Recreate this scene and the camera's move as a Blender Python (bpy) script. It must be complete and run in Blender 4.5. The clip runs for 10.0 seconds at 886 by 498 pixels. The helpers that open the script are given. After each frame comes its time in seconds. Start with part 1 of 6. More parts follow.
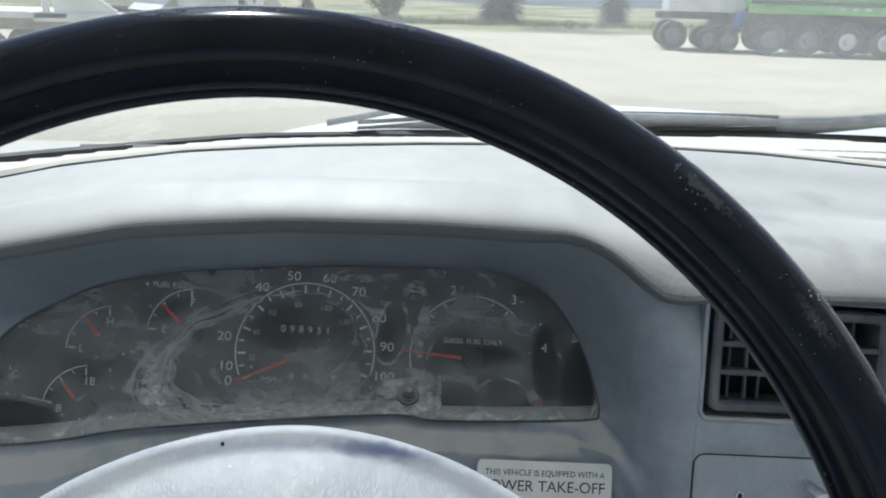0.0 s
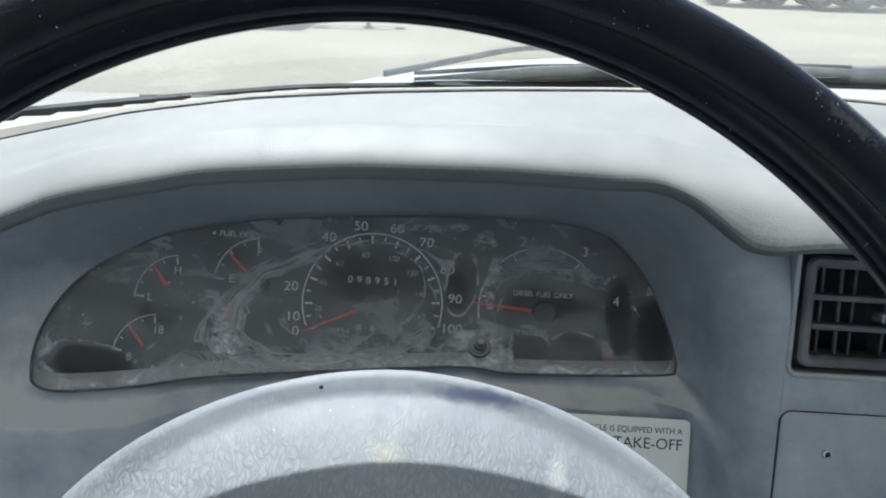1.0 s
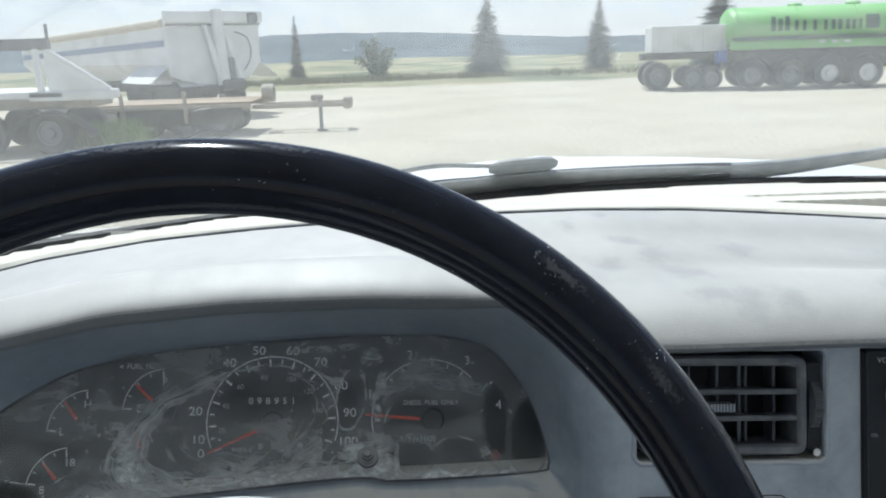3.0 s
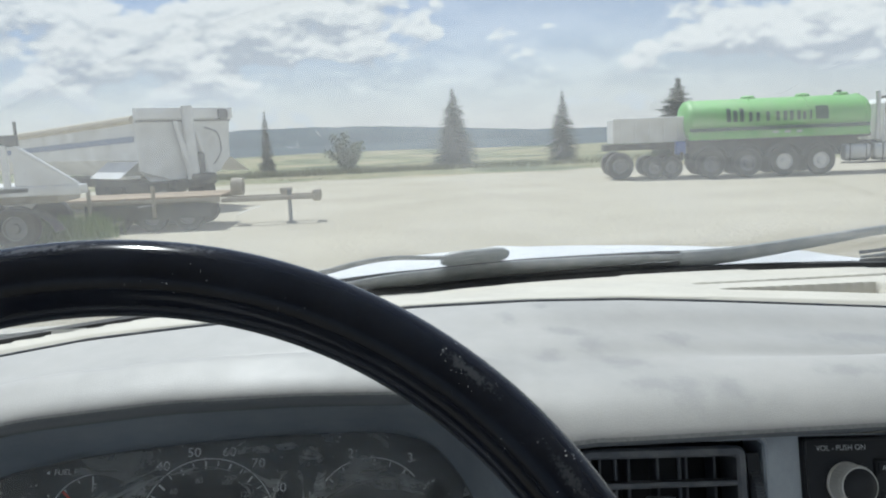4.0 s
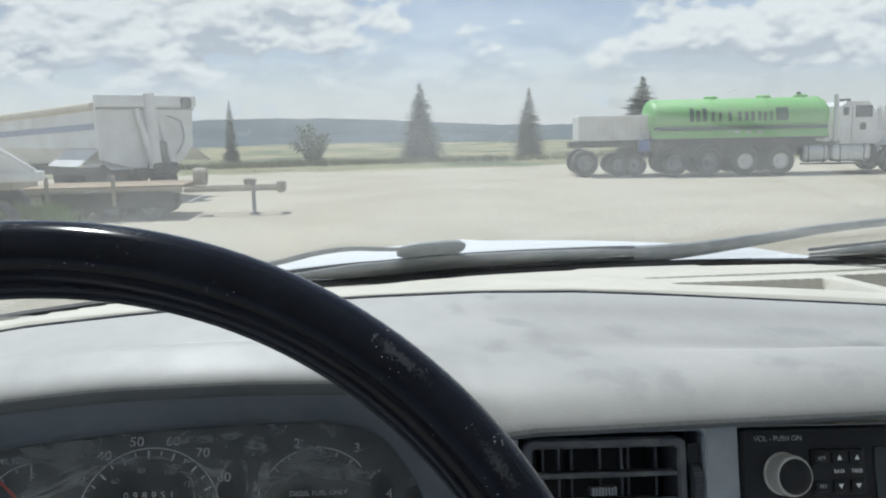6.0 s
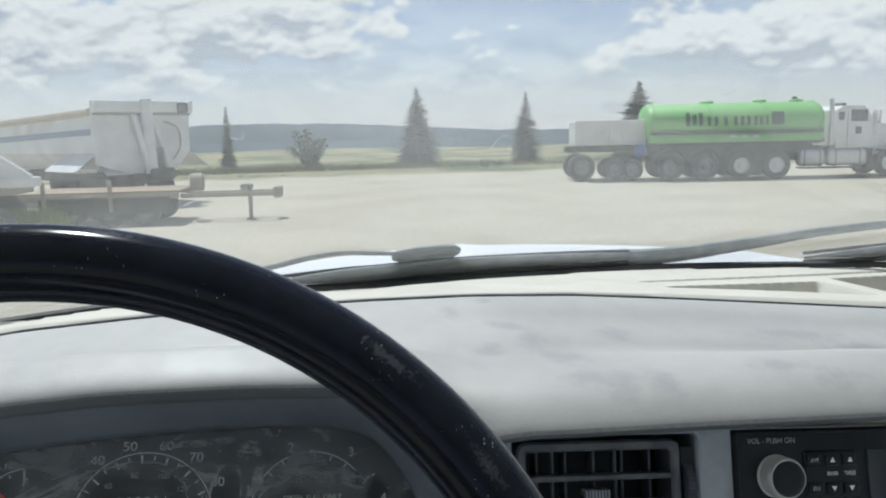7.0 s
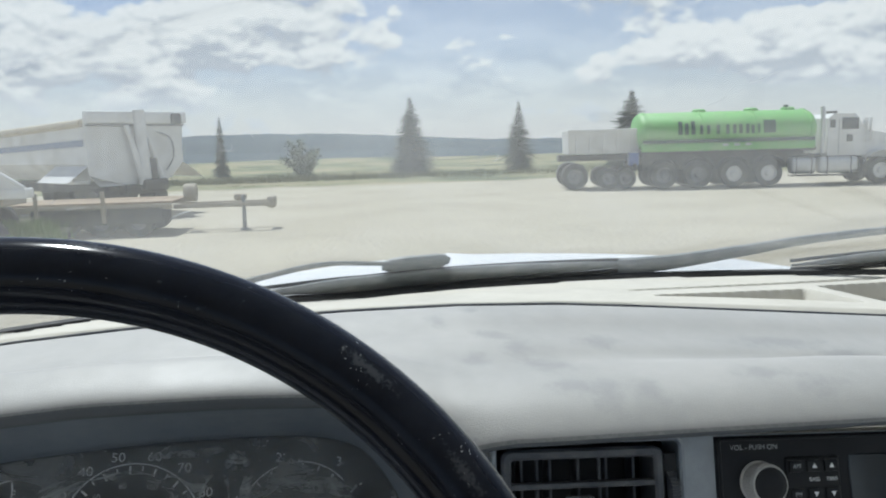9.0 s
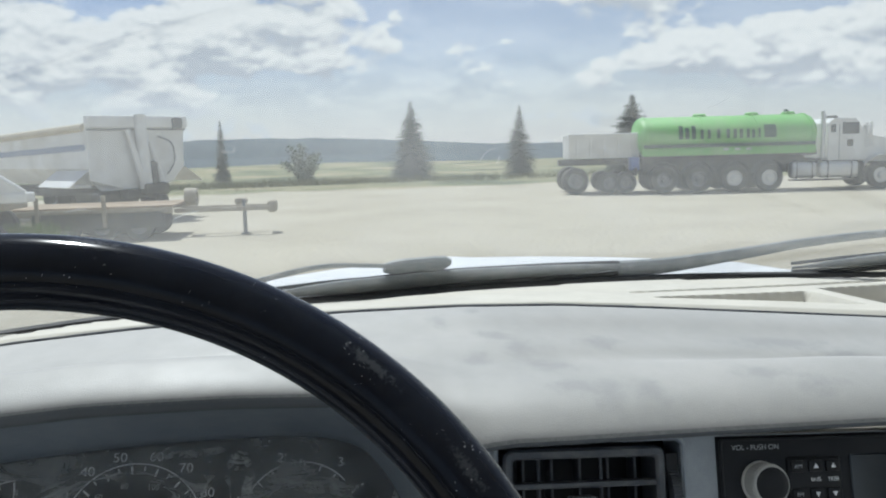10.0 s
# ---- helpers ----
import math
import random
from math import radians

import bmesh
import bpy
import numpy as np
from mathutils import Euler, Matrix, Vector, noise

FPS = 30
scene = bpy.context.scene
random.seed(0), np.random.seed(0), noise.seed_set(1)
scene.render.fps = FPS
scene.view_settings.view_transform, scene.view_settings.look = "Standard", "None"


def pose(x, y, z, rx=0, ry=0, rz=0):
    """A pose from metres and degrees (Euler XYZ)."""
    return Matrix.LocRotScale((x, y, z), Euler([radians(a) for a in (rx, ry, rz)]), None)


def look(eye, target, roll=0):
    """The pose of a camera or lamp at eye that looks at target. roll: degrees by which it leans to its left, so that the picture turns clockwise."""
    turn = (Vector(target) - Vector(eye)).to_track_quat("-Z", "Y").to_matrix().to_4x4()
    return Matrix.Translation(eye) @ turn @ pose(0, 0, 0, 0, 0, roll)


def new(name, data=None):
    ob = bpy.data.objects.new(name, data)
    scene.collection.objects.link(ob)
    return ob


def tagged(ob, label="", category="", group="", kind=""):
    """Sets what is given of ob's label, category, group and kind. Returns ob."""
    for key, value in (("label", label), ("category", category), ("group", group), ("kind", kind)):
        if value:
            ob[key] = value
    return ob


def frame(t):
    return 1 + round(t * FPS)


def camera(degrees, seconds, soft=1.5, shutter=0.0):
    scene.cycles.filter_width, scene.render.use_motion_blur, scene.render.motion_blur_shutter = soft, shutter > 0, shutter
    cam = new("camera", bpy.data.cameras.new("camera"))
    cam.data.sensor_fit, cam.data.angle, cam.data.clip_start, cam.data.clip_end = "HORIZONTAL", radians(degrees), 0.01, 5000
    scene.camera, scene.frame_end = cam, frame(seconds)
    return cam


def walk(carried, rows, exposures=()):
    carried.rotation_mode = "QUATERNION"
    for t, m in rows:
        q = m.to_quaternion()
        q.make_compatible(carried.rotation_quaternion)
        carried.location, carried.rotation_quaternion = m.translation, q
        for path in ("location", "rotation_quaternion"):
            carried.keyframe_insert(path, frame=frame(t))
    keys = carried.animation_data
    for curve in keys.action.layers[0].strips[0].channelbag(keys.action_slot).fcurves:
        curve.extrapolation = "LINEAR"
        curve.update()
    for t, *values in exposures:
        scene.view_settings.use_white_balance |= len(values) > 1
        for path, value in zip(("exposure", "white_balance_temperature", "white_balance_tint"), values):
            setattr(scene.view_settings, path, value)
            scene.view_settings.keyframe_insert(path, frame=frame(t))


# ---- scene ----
# The cab stands a little off level on the yard: its own coordinates are turned by CAB.
CAB = pose(0.157, 0, 1.67, 0.8, 0, 0) @ pose(0, 0, 0, 0, 3.3, 0) @ pose(-0.157, 0, -1.67)
GZ = -0.40

cam = camera(58.3, 10.0, 2.0)
PATH = [
    (0, (0.0691, 0.0333, 1.6378), (0.2289, 1.9185, 0.9896), 5.15),
    (0.3, (0.0494, 0.0375, 1.6283), (0.1334, 1.9130, 0.9391), 5.26),
    (0.5, (0.0417, 0.0397, 1.6286), (0.1120, 1.9088, 0.9194), 5.43),
    (0.7, (0.0477, 0.0419, 1.6267), (0.0921, 1.9041, 0.8984), 4.71),
    (1, (0.0443, 0.0468, 1.6219), (0.1171, 1.9010, 0.8741), 4.58),
    (1.3, (0.0812, 0.0402, 1.6353), (0.1730, 1.8936, 0.8889), 4.08),
    (1.5, (0.0868, 0.0191, 1.6340), (0.1926, 1.8704, 0.8838), 4.09),
    (1.7, (0.0705, 0.0142, 1.6271), (0.1762, 1.8692, 0.8855), 3.86),
    (2, (0.0771, 0.0124, 1.6294), (0.1892, 1.8710, 0.8981), 3.43),
    (2.3, (0.0754, 0.0092, 1.6331), (0.2080, 1.8747, 0.9239), 3.27),
    (2.5, (0.0816, 0.0001, 1.6469), (0.2046, 1.8812, 0.9779), 2.69),
    (2.7, (0.1083, -0.0042, 1.6447), (0.1857, 1.8954, 1.0247), 1.34),
    (3, (0.1089, -0.0105, 1.6689), (0.2609, 1.9136, 1.1430), 1.57),
    (3.2, (0.1171, -0.0095, 1.6720), (0.2901, 1.9333, 1.2277), 1.22),
    (4.3, (0.1389, -0.0121, 1.6720), (0.3840, 1.9501, 1.3727), 1.36),
    (4.5, (0.1409, -0.0118, 1.6706), (0.3996, 1.9484, 1.3652), 1.56),
    (5, (0.1438, -0.0107, 1.6694), (0.4302, 1.9435, 1.3550), 1.84),
    (5.5, (0.1469, -0.0122, 1.6697), (0.4507, 1.9396, 1.3505), 2.14),
    (7, (0.1529, -0.0143, 1.6686), (0.4706, 1.9372, 1.3650), 2.13),
    (7.5, (0.1518, -0.0184, 1.6692), (0.4699, 1.9333, 1.3699), 1.96),
    (8, (0.1576, -0.0185, 1.6702), (0.4822, 1.9320, 1.3761), 2.13),
    (8.5, (0.1585, -0.0172, 1.6657), (0.4870, 1.9348, 1.3797), 2.02),
    (9, (0.1589, -0.0216, 1.6705), (0.4907, 1.9311, 1.3905), 1.88),
    (9.5, (0.1586, -0.0230, 1.6682), (0.4899, 1.9309, 1.3976), 1.96),
    (10, (0.1577, -0.0234, 1.6673), (0.4879, 1.9308, 1.3984), 1.90),
]
EXPOSURES = [(0.0, 0.86, 5950, 4), (2.8, 0.86, 5950, 4), (3.6, 0.60, 6000, 4), (4.3, 0.46, 6050, 4), (10.0, 0.46, 6050, 4)]
walk(cam, [(t, CAB @ look(eye, target, roll)) for t, eye, target, roll in PATH], EXPOSURES)

# ---- world and sun ----
SUN_EL, SUN_AZ = 64.0, -20.0      # degrees; azimuth from straight ahead, to the right


def node(nt, kind, **values):
    n = nt.nodes.new(kind)
    for key, value in values.items():
        setattr(n, key, value)
    return n


def build_world():
    world = bpy.data.worlds.new("sky")
    scene.world = world
    world.use_nodes = True
    nt = world.node_tree
    nt.nodes.clear()
    link = nt.links.new
    out = node(nt, "ShaderNodeOutputWorld")
    bg = node(nt, "ShaderNodeBackground")
    sky = node(nt, "ShaderNodeTexSky", sky_type="NISHITA", sun_disc=False)
    sky.sun_elevation, sky.sun_rotation = radians(SUN_EL), radians(SUN_AZ)
    sky.altitude, sky.dust_density = 600, 0.3
    coord = node(nt, "ShaderNodeTexCoord")
    sep = node(nt, "ShaderNodeSeparateXYZ")
    link(coord.outputs["Generated"], sep.inputs[0])

    def mth(op, a, b=None, clamp=False):
        n = node(nt, "ShaderNodeMath", operation=op, use_clamp=clamp)
        for k, v in enumerate((a, b)):
            if v is None:
                continue
            if isinstance(v, (int, float)):
                n.inputs[k].default_value = v
            else:
                link(v, n.inputs[k])
        return n.outputs[0]

    az, el = mth("ARCTAN2", sep.outputs["X"], sep.outputs["Y"]), sep.outputs["Z"]

    # cumulus: billowed noise over the sky's directions, gathered into banks; each bank: azimuth, height, half-sizes, weight
    BANKS = ((-0.26, 0.135, 0.20, 0.060, 0.16), (-0.05, 0.120, 0.13, 0.040, 0.15), (-0.08, 0.175, 0.10, 0.030, 0.10), (0.36, 0.160, 0.10, 0.034, 0.20), (0.50, 0.096, 0.11, 0.034, 0.20),
             (0.66, 0.106, 0.10, 0.030, 0.18), (0.19, 0.117, 0.035, 0.013, 0.17), (0.255, 0.120, 0.020, 0.008, 0.15), (0.25, 0.172, 0.06, 0.012, 0.14), (0.35, 0.080, 0.024, 0.016, 0.15),
             (0.24, 0.140, 0.11, 0.045, -0.17), (0.55, 0.165, 0.16, 0.026, -0.15))

    def density(lift):
        high = mth("ADD", el, lift)
        comb = node(nt, "ShaderNodeCombineXYZ")
        link(az, comb.inputs[0]), link(mth("MULTIPLY", high, 1.7), comb.inputs[1])
        total = None
        for scale, detail, rough, weight in ((5.0, 2.0, 0.5, 0.62), (15.0, 8.0, 0.50, 0.52)):
            n = node(nt, "ShaderNodeTexNoise")
            n.inputs["Scale"].default_value, n.inputs["Detail"].default_value, n.inputs["Roughness"].default_value = scale, detail, rough
            link(comb.outputs[0], n.inputs["Vector"])
            total = mth("MULTIPLY", n.outputs["Fac"], weight) if total is None else mth("ADD", total, mth("MULTIPLY", n.outputs["Fac"], weight))
        puff = node(nt, "ShaderNodeTexVoronoi", feature="SMOOTH_F1")
        puff.inputs["Scale"].default_value, puff.inputs["Detail"].default_value = 24.0, 2.0
        link(comb.outputs[0], puff.inputs["Vector"])
        total = mth("SUBTRACT", total, mth("MULTIPLY", puff.outputs["Distance"], 0.16))
        for a, h, ra, rh, weight in BANKS:
            da, dh = mth("DIVIDE", mth("SUBTRACT", az, a), ra), mth("DIVIDE", mth("SUBTRACT", high, h), rh)
            far = mth("ADD", mth("MULTIPLY", da, da), mth("MULTIPLY", dh, dh))
            total = mth("ADD", total, mth("MULTIPLY", mth("DIVIDE", 1.0, mth("ADD", 1.0, mth("MULTIPLY", far, far))), weight))
        return total
    here, above, well_above = density(0.0), density(0.007), density(0.022)

    def smooth(v, lo, hi, a=0.0, b=1.0):
        n = node(nt, "ShaderNodeMapRange", interpolation_type="SMOOTHSTEP")
        link(v, n.inputs["Value"])
        for key, value in (("From Min", lo), ("From Max", hi), ("To Min", a), ("To Max", b)):
            n.inputs[key].default_value = value
        return n.outputs[0]
    cover = smooth(here, 0.475, 0.575)
    # undersides are grey: much cloud lies over them
    under = mth("ADD", mth("MULTIPLY", smooth(mth("SUBTRACT", above, here), -0.03, 0.05), 0.45), mth("MULTIPLY", smooth(mth("SUBTRACT", well_above, here), -0.05, 0.12), 0.65), clamp=True)
    shade = node(nt, "ShaderNodeMixRGB")
    link(under, shade.inputs["Fac"])
    shade.inputs["Color1"].default_value = (7.7, 7.75, 7.75, 1)
    shade.inputs["Color2"].default_value = (4.15, 4.55, 5.15, 1)
    mix = node(nt, "ShaderNodeMixRGB")
    # far cloud and thin veil close up towards the horizon
    low = smooth(el, 0.0, 0.13, 0.72, 0.20)
    link(mth("MAXIMUM", cover, low), mix.inputs["Fac"])
    thin = node(nt, "ShaderNodeMixRGB", blend_type="MULTIPLY")
    thin.inputs["Fac"].default_value = 1.0
    thin.inputs["Color2"].default_value = (0.88, 0.80, 0.85, 1)
    link(sky.outputs[0], thin.inputs["Color1"])
    link(thin.outputs[0], mix.inputs["Color1"])
    # low over the hills the cloud is one even pale veil
    veil = node(nt, "ShaderNodeMixRGB")
    link(smooth(el, 0.035, 0.078, 0.85, 0.0), veil.inputs["Fac"]), link(shade.outputs[0], veil.inputs["Color1"])
    veil.inputs["Color2"].default_value = (5.6, 6.0, 6.45, 1)
    link(veil.outputs[0], mix.inputs["Color2"])
    link(mix.outputs[0], bg.inputs["Color"])
    bg.inputs["Strength"].default_value = 0.074
    link(bg.outputs[0], out.inputs["Surface"])


build_world()
sun_data = bpy.data.lights.new("sun", "SUN")
sun_data.energy, sun_data.angle, sun_data.color = 3.1, radians(0.53), (1.0, 0.985, 0.96)
sun = new("sun", sun_data)
sun_way = Vector((math.sin(radians(SUN_AZ)) * math.cos(radians(SUN_EL)), math.cos(radians(SUN_AZ)) * math.cos(radians(SUN_EL)), math.sin(radians(SUN_EL))))
sun.matrix_world = look(sun_way * 60, (0, 0, 0))


# ---- materials ----
def material(name, base, vary=None, scale=8.0, rough=0.6, rough_vary=0.1, bump=0.0, bump_scale=200.0, bump_kind="noise",
             metal=0.0, spec=0.5, dust=None, dust_amount=0.0, dust_scale=3.0, per_object=0.0, coat=0.0, specks=0.0, speck_scale=150.0, stretch=(1, 1, 1)):
    """A plain surface: two tones mixed by broad and fine noise, dust lying over it, gloss that varies, and fine relief."""
    m = bpy.data.materials.new(name)
    m.use_nodes = True
    nt = m.node_tree
    link = nt.links.new
    bsdf = nt.nodes["Principled BSDF"]
    coord = node(nt, "ShaderNodeTexCoord")
    vary = vary or tuple(c * 0.8 for c in base)
    broad = node(nt, "ShaderNodeTexNoise")
    broad.inputs["Scale"].default_value, broad.inputs["Detail"].default_value = scale, 6.0
    link(coord.outputs["Object"], broad.inputs["Vector"])
    fine = node(nt, "ShaderNodeTexNoise")
    fine.inputs["Scale"].default_value, fine.inputs["Detail"].default_value = scale * 9, 4.0
    link(coord.outputs["Object"], fine.inputs["Vector"])
    both = node(nt, "ShaderNodeMath", operation="ADD")
    half = node(nt, "ShaderNodeMath", operation="MULTIPLY")
    half.inputs[1].default_value = 0.45
    link(fine.outputs["Fac"], half.inputs[0]), link(broad.outputs["Fac"], both.inputs[0]), link(half.outputs[0], both.inputs[1])
    ramp = node(nt, "ShaderNodeMapRange")
    link(both.outputs[0], ramp.inputs["Value"])
    ramp.inputs["From Min"].default_value, ramp.inputs["From Max"].default_value = 0.5, 0.95
    tone = node(nt, "ShaderNodeMixRGB")
    link(ramp.outputs[0], tone.inputs["Fac"])
    tone.inputs["Color1"].default_value, tone.inputs["Color2"].default_value = (*base, 1), (*vary, 1)
    colour = tone.outputs[0]
    if per_object:
        info = node(nt, "ShaderNodeObjectInfo")
        hsv = node(nt, "ShaderNodeHueSaturation")
        rng = node(nt, "ShaderNodeMapRange")
        link(info.outputs["Random"], rng.inputs["Value"])
        rng.inputs["To Min"].default_value, rng.inputs["To Max"].default_value = 1 - per_object, 1 + per_object
        link(rng.outputs[0], hsv.inputs["Value"]), link(colour, hsv.inputs["Color"])
        colour = hsv.outputs[0]
    if dust:
        d = node(nt, "ShaderNodeTexNoise")
        d.inputs["Scale"].default_value, d.inputs["Detail"].default_value, d.inputs["Roughness"].default_value = dust_scale, 8.0, 0.62
        link(coord.outputs["Object"], d.inputs["Vector"])
        dr = node(nt, "ShaderNodeMapRange")
        link(d.outputs["Fac"], dr.inputs["Value"])
        dr.inputs["From Min"].default_value, dr.inputs["From Max"].default_value = 0.42, 0.70
        dr.inputs["To Max"].default_value = dust_amount
        dm = node(nt, "ShaderNodeMixRGB")
        link(dr.outputs[0], dm.inputs["Fac"]), link(colour, dm.inputs["Color1"])
        dm.inputs["Color2"].default_value = (*dust, 1)
        colour = dm.outputs[0]
    if specks:
        sv = node(nt, "ShaderNodeTexVoronoi", feature="F1")
        sv.inputs["Scale"].default_value = speck_scale
        link(coord.outputs["Object"], sv.inputs["Vector"])
        sn = node(nt, "ShaderNodeTexNoise")
        sn.inputs["Scale"].default_value = speck_scale * 0.12
        link(coord.outputs["Object"], sn.inputs["Vector"])
        size = node(nt, "ShaderNodeMapRange")
        link(sn.outputs["Fac"], size.inputs["Value"])
        size.inputs["From Min"].default_value, size.inputs["From Max"].default_value = 0.45, 0.75
        size.inputs["To Max"].default_value = specks
        hit_speck = node(nt, "ShaderNodeMath", operation="LESS_THAN")
        link(sv.outputs["Distance"], hit_speck.inputs[0]), link(size.outputs[0], hit_speck.inputs[1])
        sm = node(nt, "ShaderNodeMixRGB")
        link(hit_speck.outputs[0], sm.inputs["Fac"]), link(colour, sm.inputs["Color1"])
        sm.inputs["Color2"].default_value = (0.5, 0.5, 0.5, 1)
        colour = sm.outputs[0]
    link(colour, bsdf.inputs["Base Color"])
    rr = node(nt, "ShaderNodeMapRange")
    link(both.outputs[0], rr.inputs["Value"])
    rr.inputs["From Min"].default_value, rr.inputs["From Max"].default_value = 0.45, 1.0
    rr.inputs["To Min"].default_value, rr.inputs["To Max"].default_value = max(rough - rough_vary, 0.02), min(rough + rough_vary, 1)
    link(rr.outputs[0], bsdf.inputs["Roughness"])
    bsdf.inputs["Metallic"].default_value = metal
    bsdf.inputs["Specular IOR Level"].default_value = spec
    bsdf.inputs["Coat Weight"].default_value = coat
    bsdf.inputs["Coat Roughness"].default_value = 0.08
    if bump:
        if bump_kind == "cells":
            g = node(nt, "ShaderNodeTexVoronoi", feature="F1")
            g.inputs["Scale"].default_value = bump_scale
            height = g.outputs["Distance"]
        else:
            g = node(nt, "ShaderNodeTexNoise")
            g.inputs["Scale"].default_value, g.inputs["Detail"].default_value = bump_scale, 5.0
            height = g.outputs["Fac"]
        squeeze = node(nt, "ShaderNodeMapping")
        squeeze.inputs["Scale"].default_value = stretch
        link(coord.outputs["Object"], squeeze.inputs["Vector"]), link(squeeze.outputs[0], g.inputs["Vector"])
        b = node(nt, "ShaderNodeBump")
        b.inputs["Strength"].default_value, b.inputs["Distance"].default_value = bump, 1.2 / bump_scale
        link(height, b.inputs["Height"])
        link(b.outputs[0], bsdf.inputs["Normal"])
    return m


def glass(name, veil, colour=(0.75, 0.75, 0.72), rough=0.02, scale=3.0, streak=(1, 1, 1), low=0.35, high=0.75, gloss=0.06):
    """A clear pane with a film of dust on it, thicker in some places than in others."""
    m = bpy.data.materials.new(name)
    m.use_nodes = True
    nt = m.node_tree
    link = nt.links.new
    nt.nodes.clear()
    out = node(nt, "ShaderNodeOutputMaterial")
    clear = node(nt, "ShaderNodeBsdfTransparent")
    shine = node(nt, "ShaderNodeBsdfGlossy")
    shine.inputs["Roughness"].default_value = rough
    fres = node(nt, "ShaderNodeFresnel")
    fres.inputs["IOR"].default_value = 1.5
    cut = node(nt, "ShaderNodeMath", operation="MULTIPLY")
    cut.inputs[1].default_value = gloss / 0.06 * 0.6
    link(fres.outputs[0], cut.inputs[0])
    pane = node(nt, "ShaderNodeMixShader")
    link(cut.outputs[0], pane.inputs[0]), link(clear.outputs[0], pane.inputs[1]), link(shine.outputs[0], pane.inputs[2])
    film = node(nt, "ShaderNodeBsdfDiffuse")
    film.inputs["Color"].default_value = (*colour, 1)
    through_film = node(nt, "ShaderNodeBsdfTranslucent")
    through_film.inputs["Color"].default_value = (*colour, 1)
    dusty = node(nt, "ShaderNodeMixShader")
    dusty.inputs[0].default_value = 0.5
    link(film.outputs[0], dusty.inputs[1]), link(through_film.outputs[0], dusty.inputs[2])
    coord = node(nt, "ShaderNodeTexCoord")
    mapping = node(nt, "ShaderNodeMapping")
    mapping.inputs["Scale"].default_value = streak
    link(coord.outputs["Object"], mapping.inputs["Vector"])
    n = node(nt, "ShaderNodeTexNoise")
    n.inputs["Scale"].default_value, n.inputs["Detail"].default_value, n.inputs["Roughness"].default_value, n.inputs["Distortion"].default_value = scale, 8.0, 0.6, 0.8
    link(mapping.outputs[0], n.inputs["Vector"])
    r = node(nt, "ShaderNodeMapRange")
    link(n.outputs["Fac"], r.inputs["Value"])
    r.inputs["From Min"].default_value, r.inputs["From Max"].default_value = low, high
    r.inputs["To Min"].default_value, r.inputs["To Max"].default_value = veil * 0.45, veil * 1.5
    whole = node(nt, "ShaderNodeMixShader")
    link(r.outputs[0], whole.inputs[0]), link(pane.outputs[0], whole.inputs[1]), link(dusty.outputs[0], whole.inputs[2])
    link(whole.outputs[0], out.inputs["Surface"])
    return m


DUST = (0.46, 0.445, 0.415)
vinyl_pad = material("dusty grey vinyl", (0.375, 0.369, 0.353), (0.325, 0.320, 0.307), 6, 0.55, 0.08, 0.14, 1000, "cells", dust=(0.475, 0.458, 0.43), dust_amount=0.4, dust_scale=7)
vinyl_dark = material("grey moulded plastic", (0.160, 0.185, 0.220), (0.128, 0.15, 0.182), 9, 0.5, 0.08, 0.25, 1000, "cells", dust=(0.34, 0.37, 0.40), dust_amount=0.35, dust_scale=6, specks=0.10, speck_scale=190)
vent_plastic = material("dark vent plastic", (0.060, 0.066, 0.078), (0.045, 0.050, 0.060), 14, 0.4, 0.1, 0.1, 900, dust=DUST, dust_amount=0.2, dust_scale=40)
vinyl_black = material("black plastic", (0.010, 0.011, 0.013), (0.017, 0.018, 0.020), 12, 0.42, 0.1, 0.1, 1200, spec=0.25)
vinyl_beige = material("sun-faded beige plastic", (0.56, 0.535, 0.47), (0.51, 0.485, 0.42), 7, 0.7, 0.1, 0.2, 900, "cells", spec=0.2, dust=(0.42, 0.40, 0.36), dust_amount=0.5, dust_scale=8)
leather = material("worn black leather", (0.004, 0.005, 0.009), (0.006, 0.008, 0.014), 30, 0.4, 0.07, 0.02, 500, spec=0.0, coat=1.0, dust=(0.20, 0.20, 0.21), dust_amount=0.015, dust_scale=40, specks=0.14, speck_scale=440)
leather.node_tree.nodes["Principled BSDF"].inputs["Coat IOR"].default_value = 1.28
leather.node_tree.nodes["Principled BSDF"].inputs["Coat Roughness"].default_value = 0.12
pad_vinyl = material("faded grey horn pad vinyl", (0.34, 0.352, 0.37), (0.285, 0.297, 0.32), 18, 0.58, 0.08, 0.10, 90, stretch=(1.0, 0.5, 0.5), dust=(0.42, 0.42, 0.41), dust_amount=0.5, dust_scale=22, specks=0.08, speck_scale=110)
dial_black = material("matt black dial", (0.018, 0.019, 0.021), (0.024, 0.025, 0.027), 20, 0.7, 0.05)
dial_white = material("printed white marking", (0.80, 0.81, 0.82), (0.72, 0.73, 0.74), 40, 0.6, 0.05)
dial_grey = material("printed grey marking", (0.42, 0.43, 0.44), (0.36, 0.37, 0.38), 40, 0.6, 0.05)
needle_red = material("orange-red needle", (0.78, 0.07, 0.03), (0.70, 0.06, 0.03), 40, 0.5, 0.05)
lamp_red = material("red warning lens", (0.25, 0.01, 0.015), (0.2, 0.01, 0.012), 40, 0.3, 0.05)
sticker_white = material("white vinyl sticker", (0.90, 0.90, 0.87), (0.86, 0.86, 0.78), 40, 0.5, 0.08, dust=(0.62, 0.6, 0.42), dust_amount=0.3, dust_scale=30)
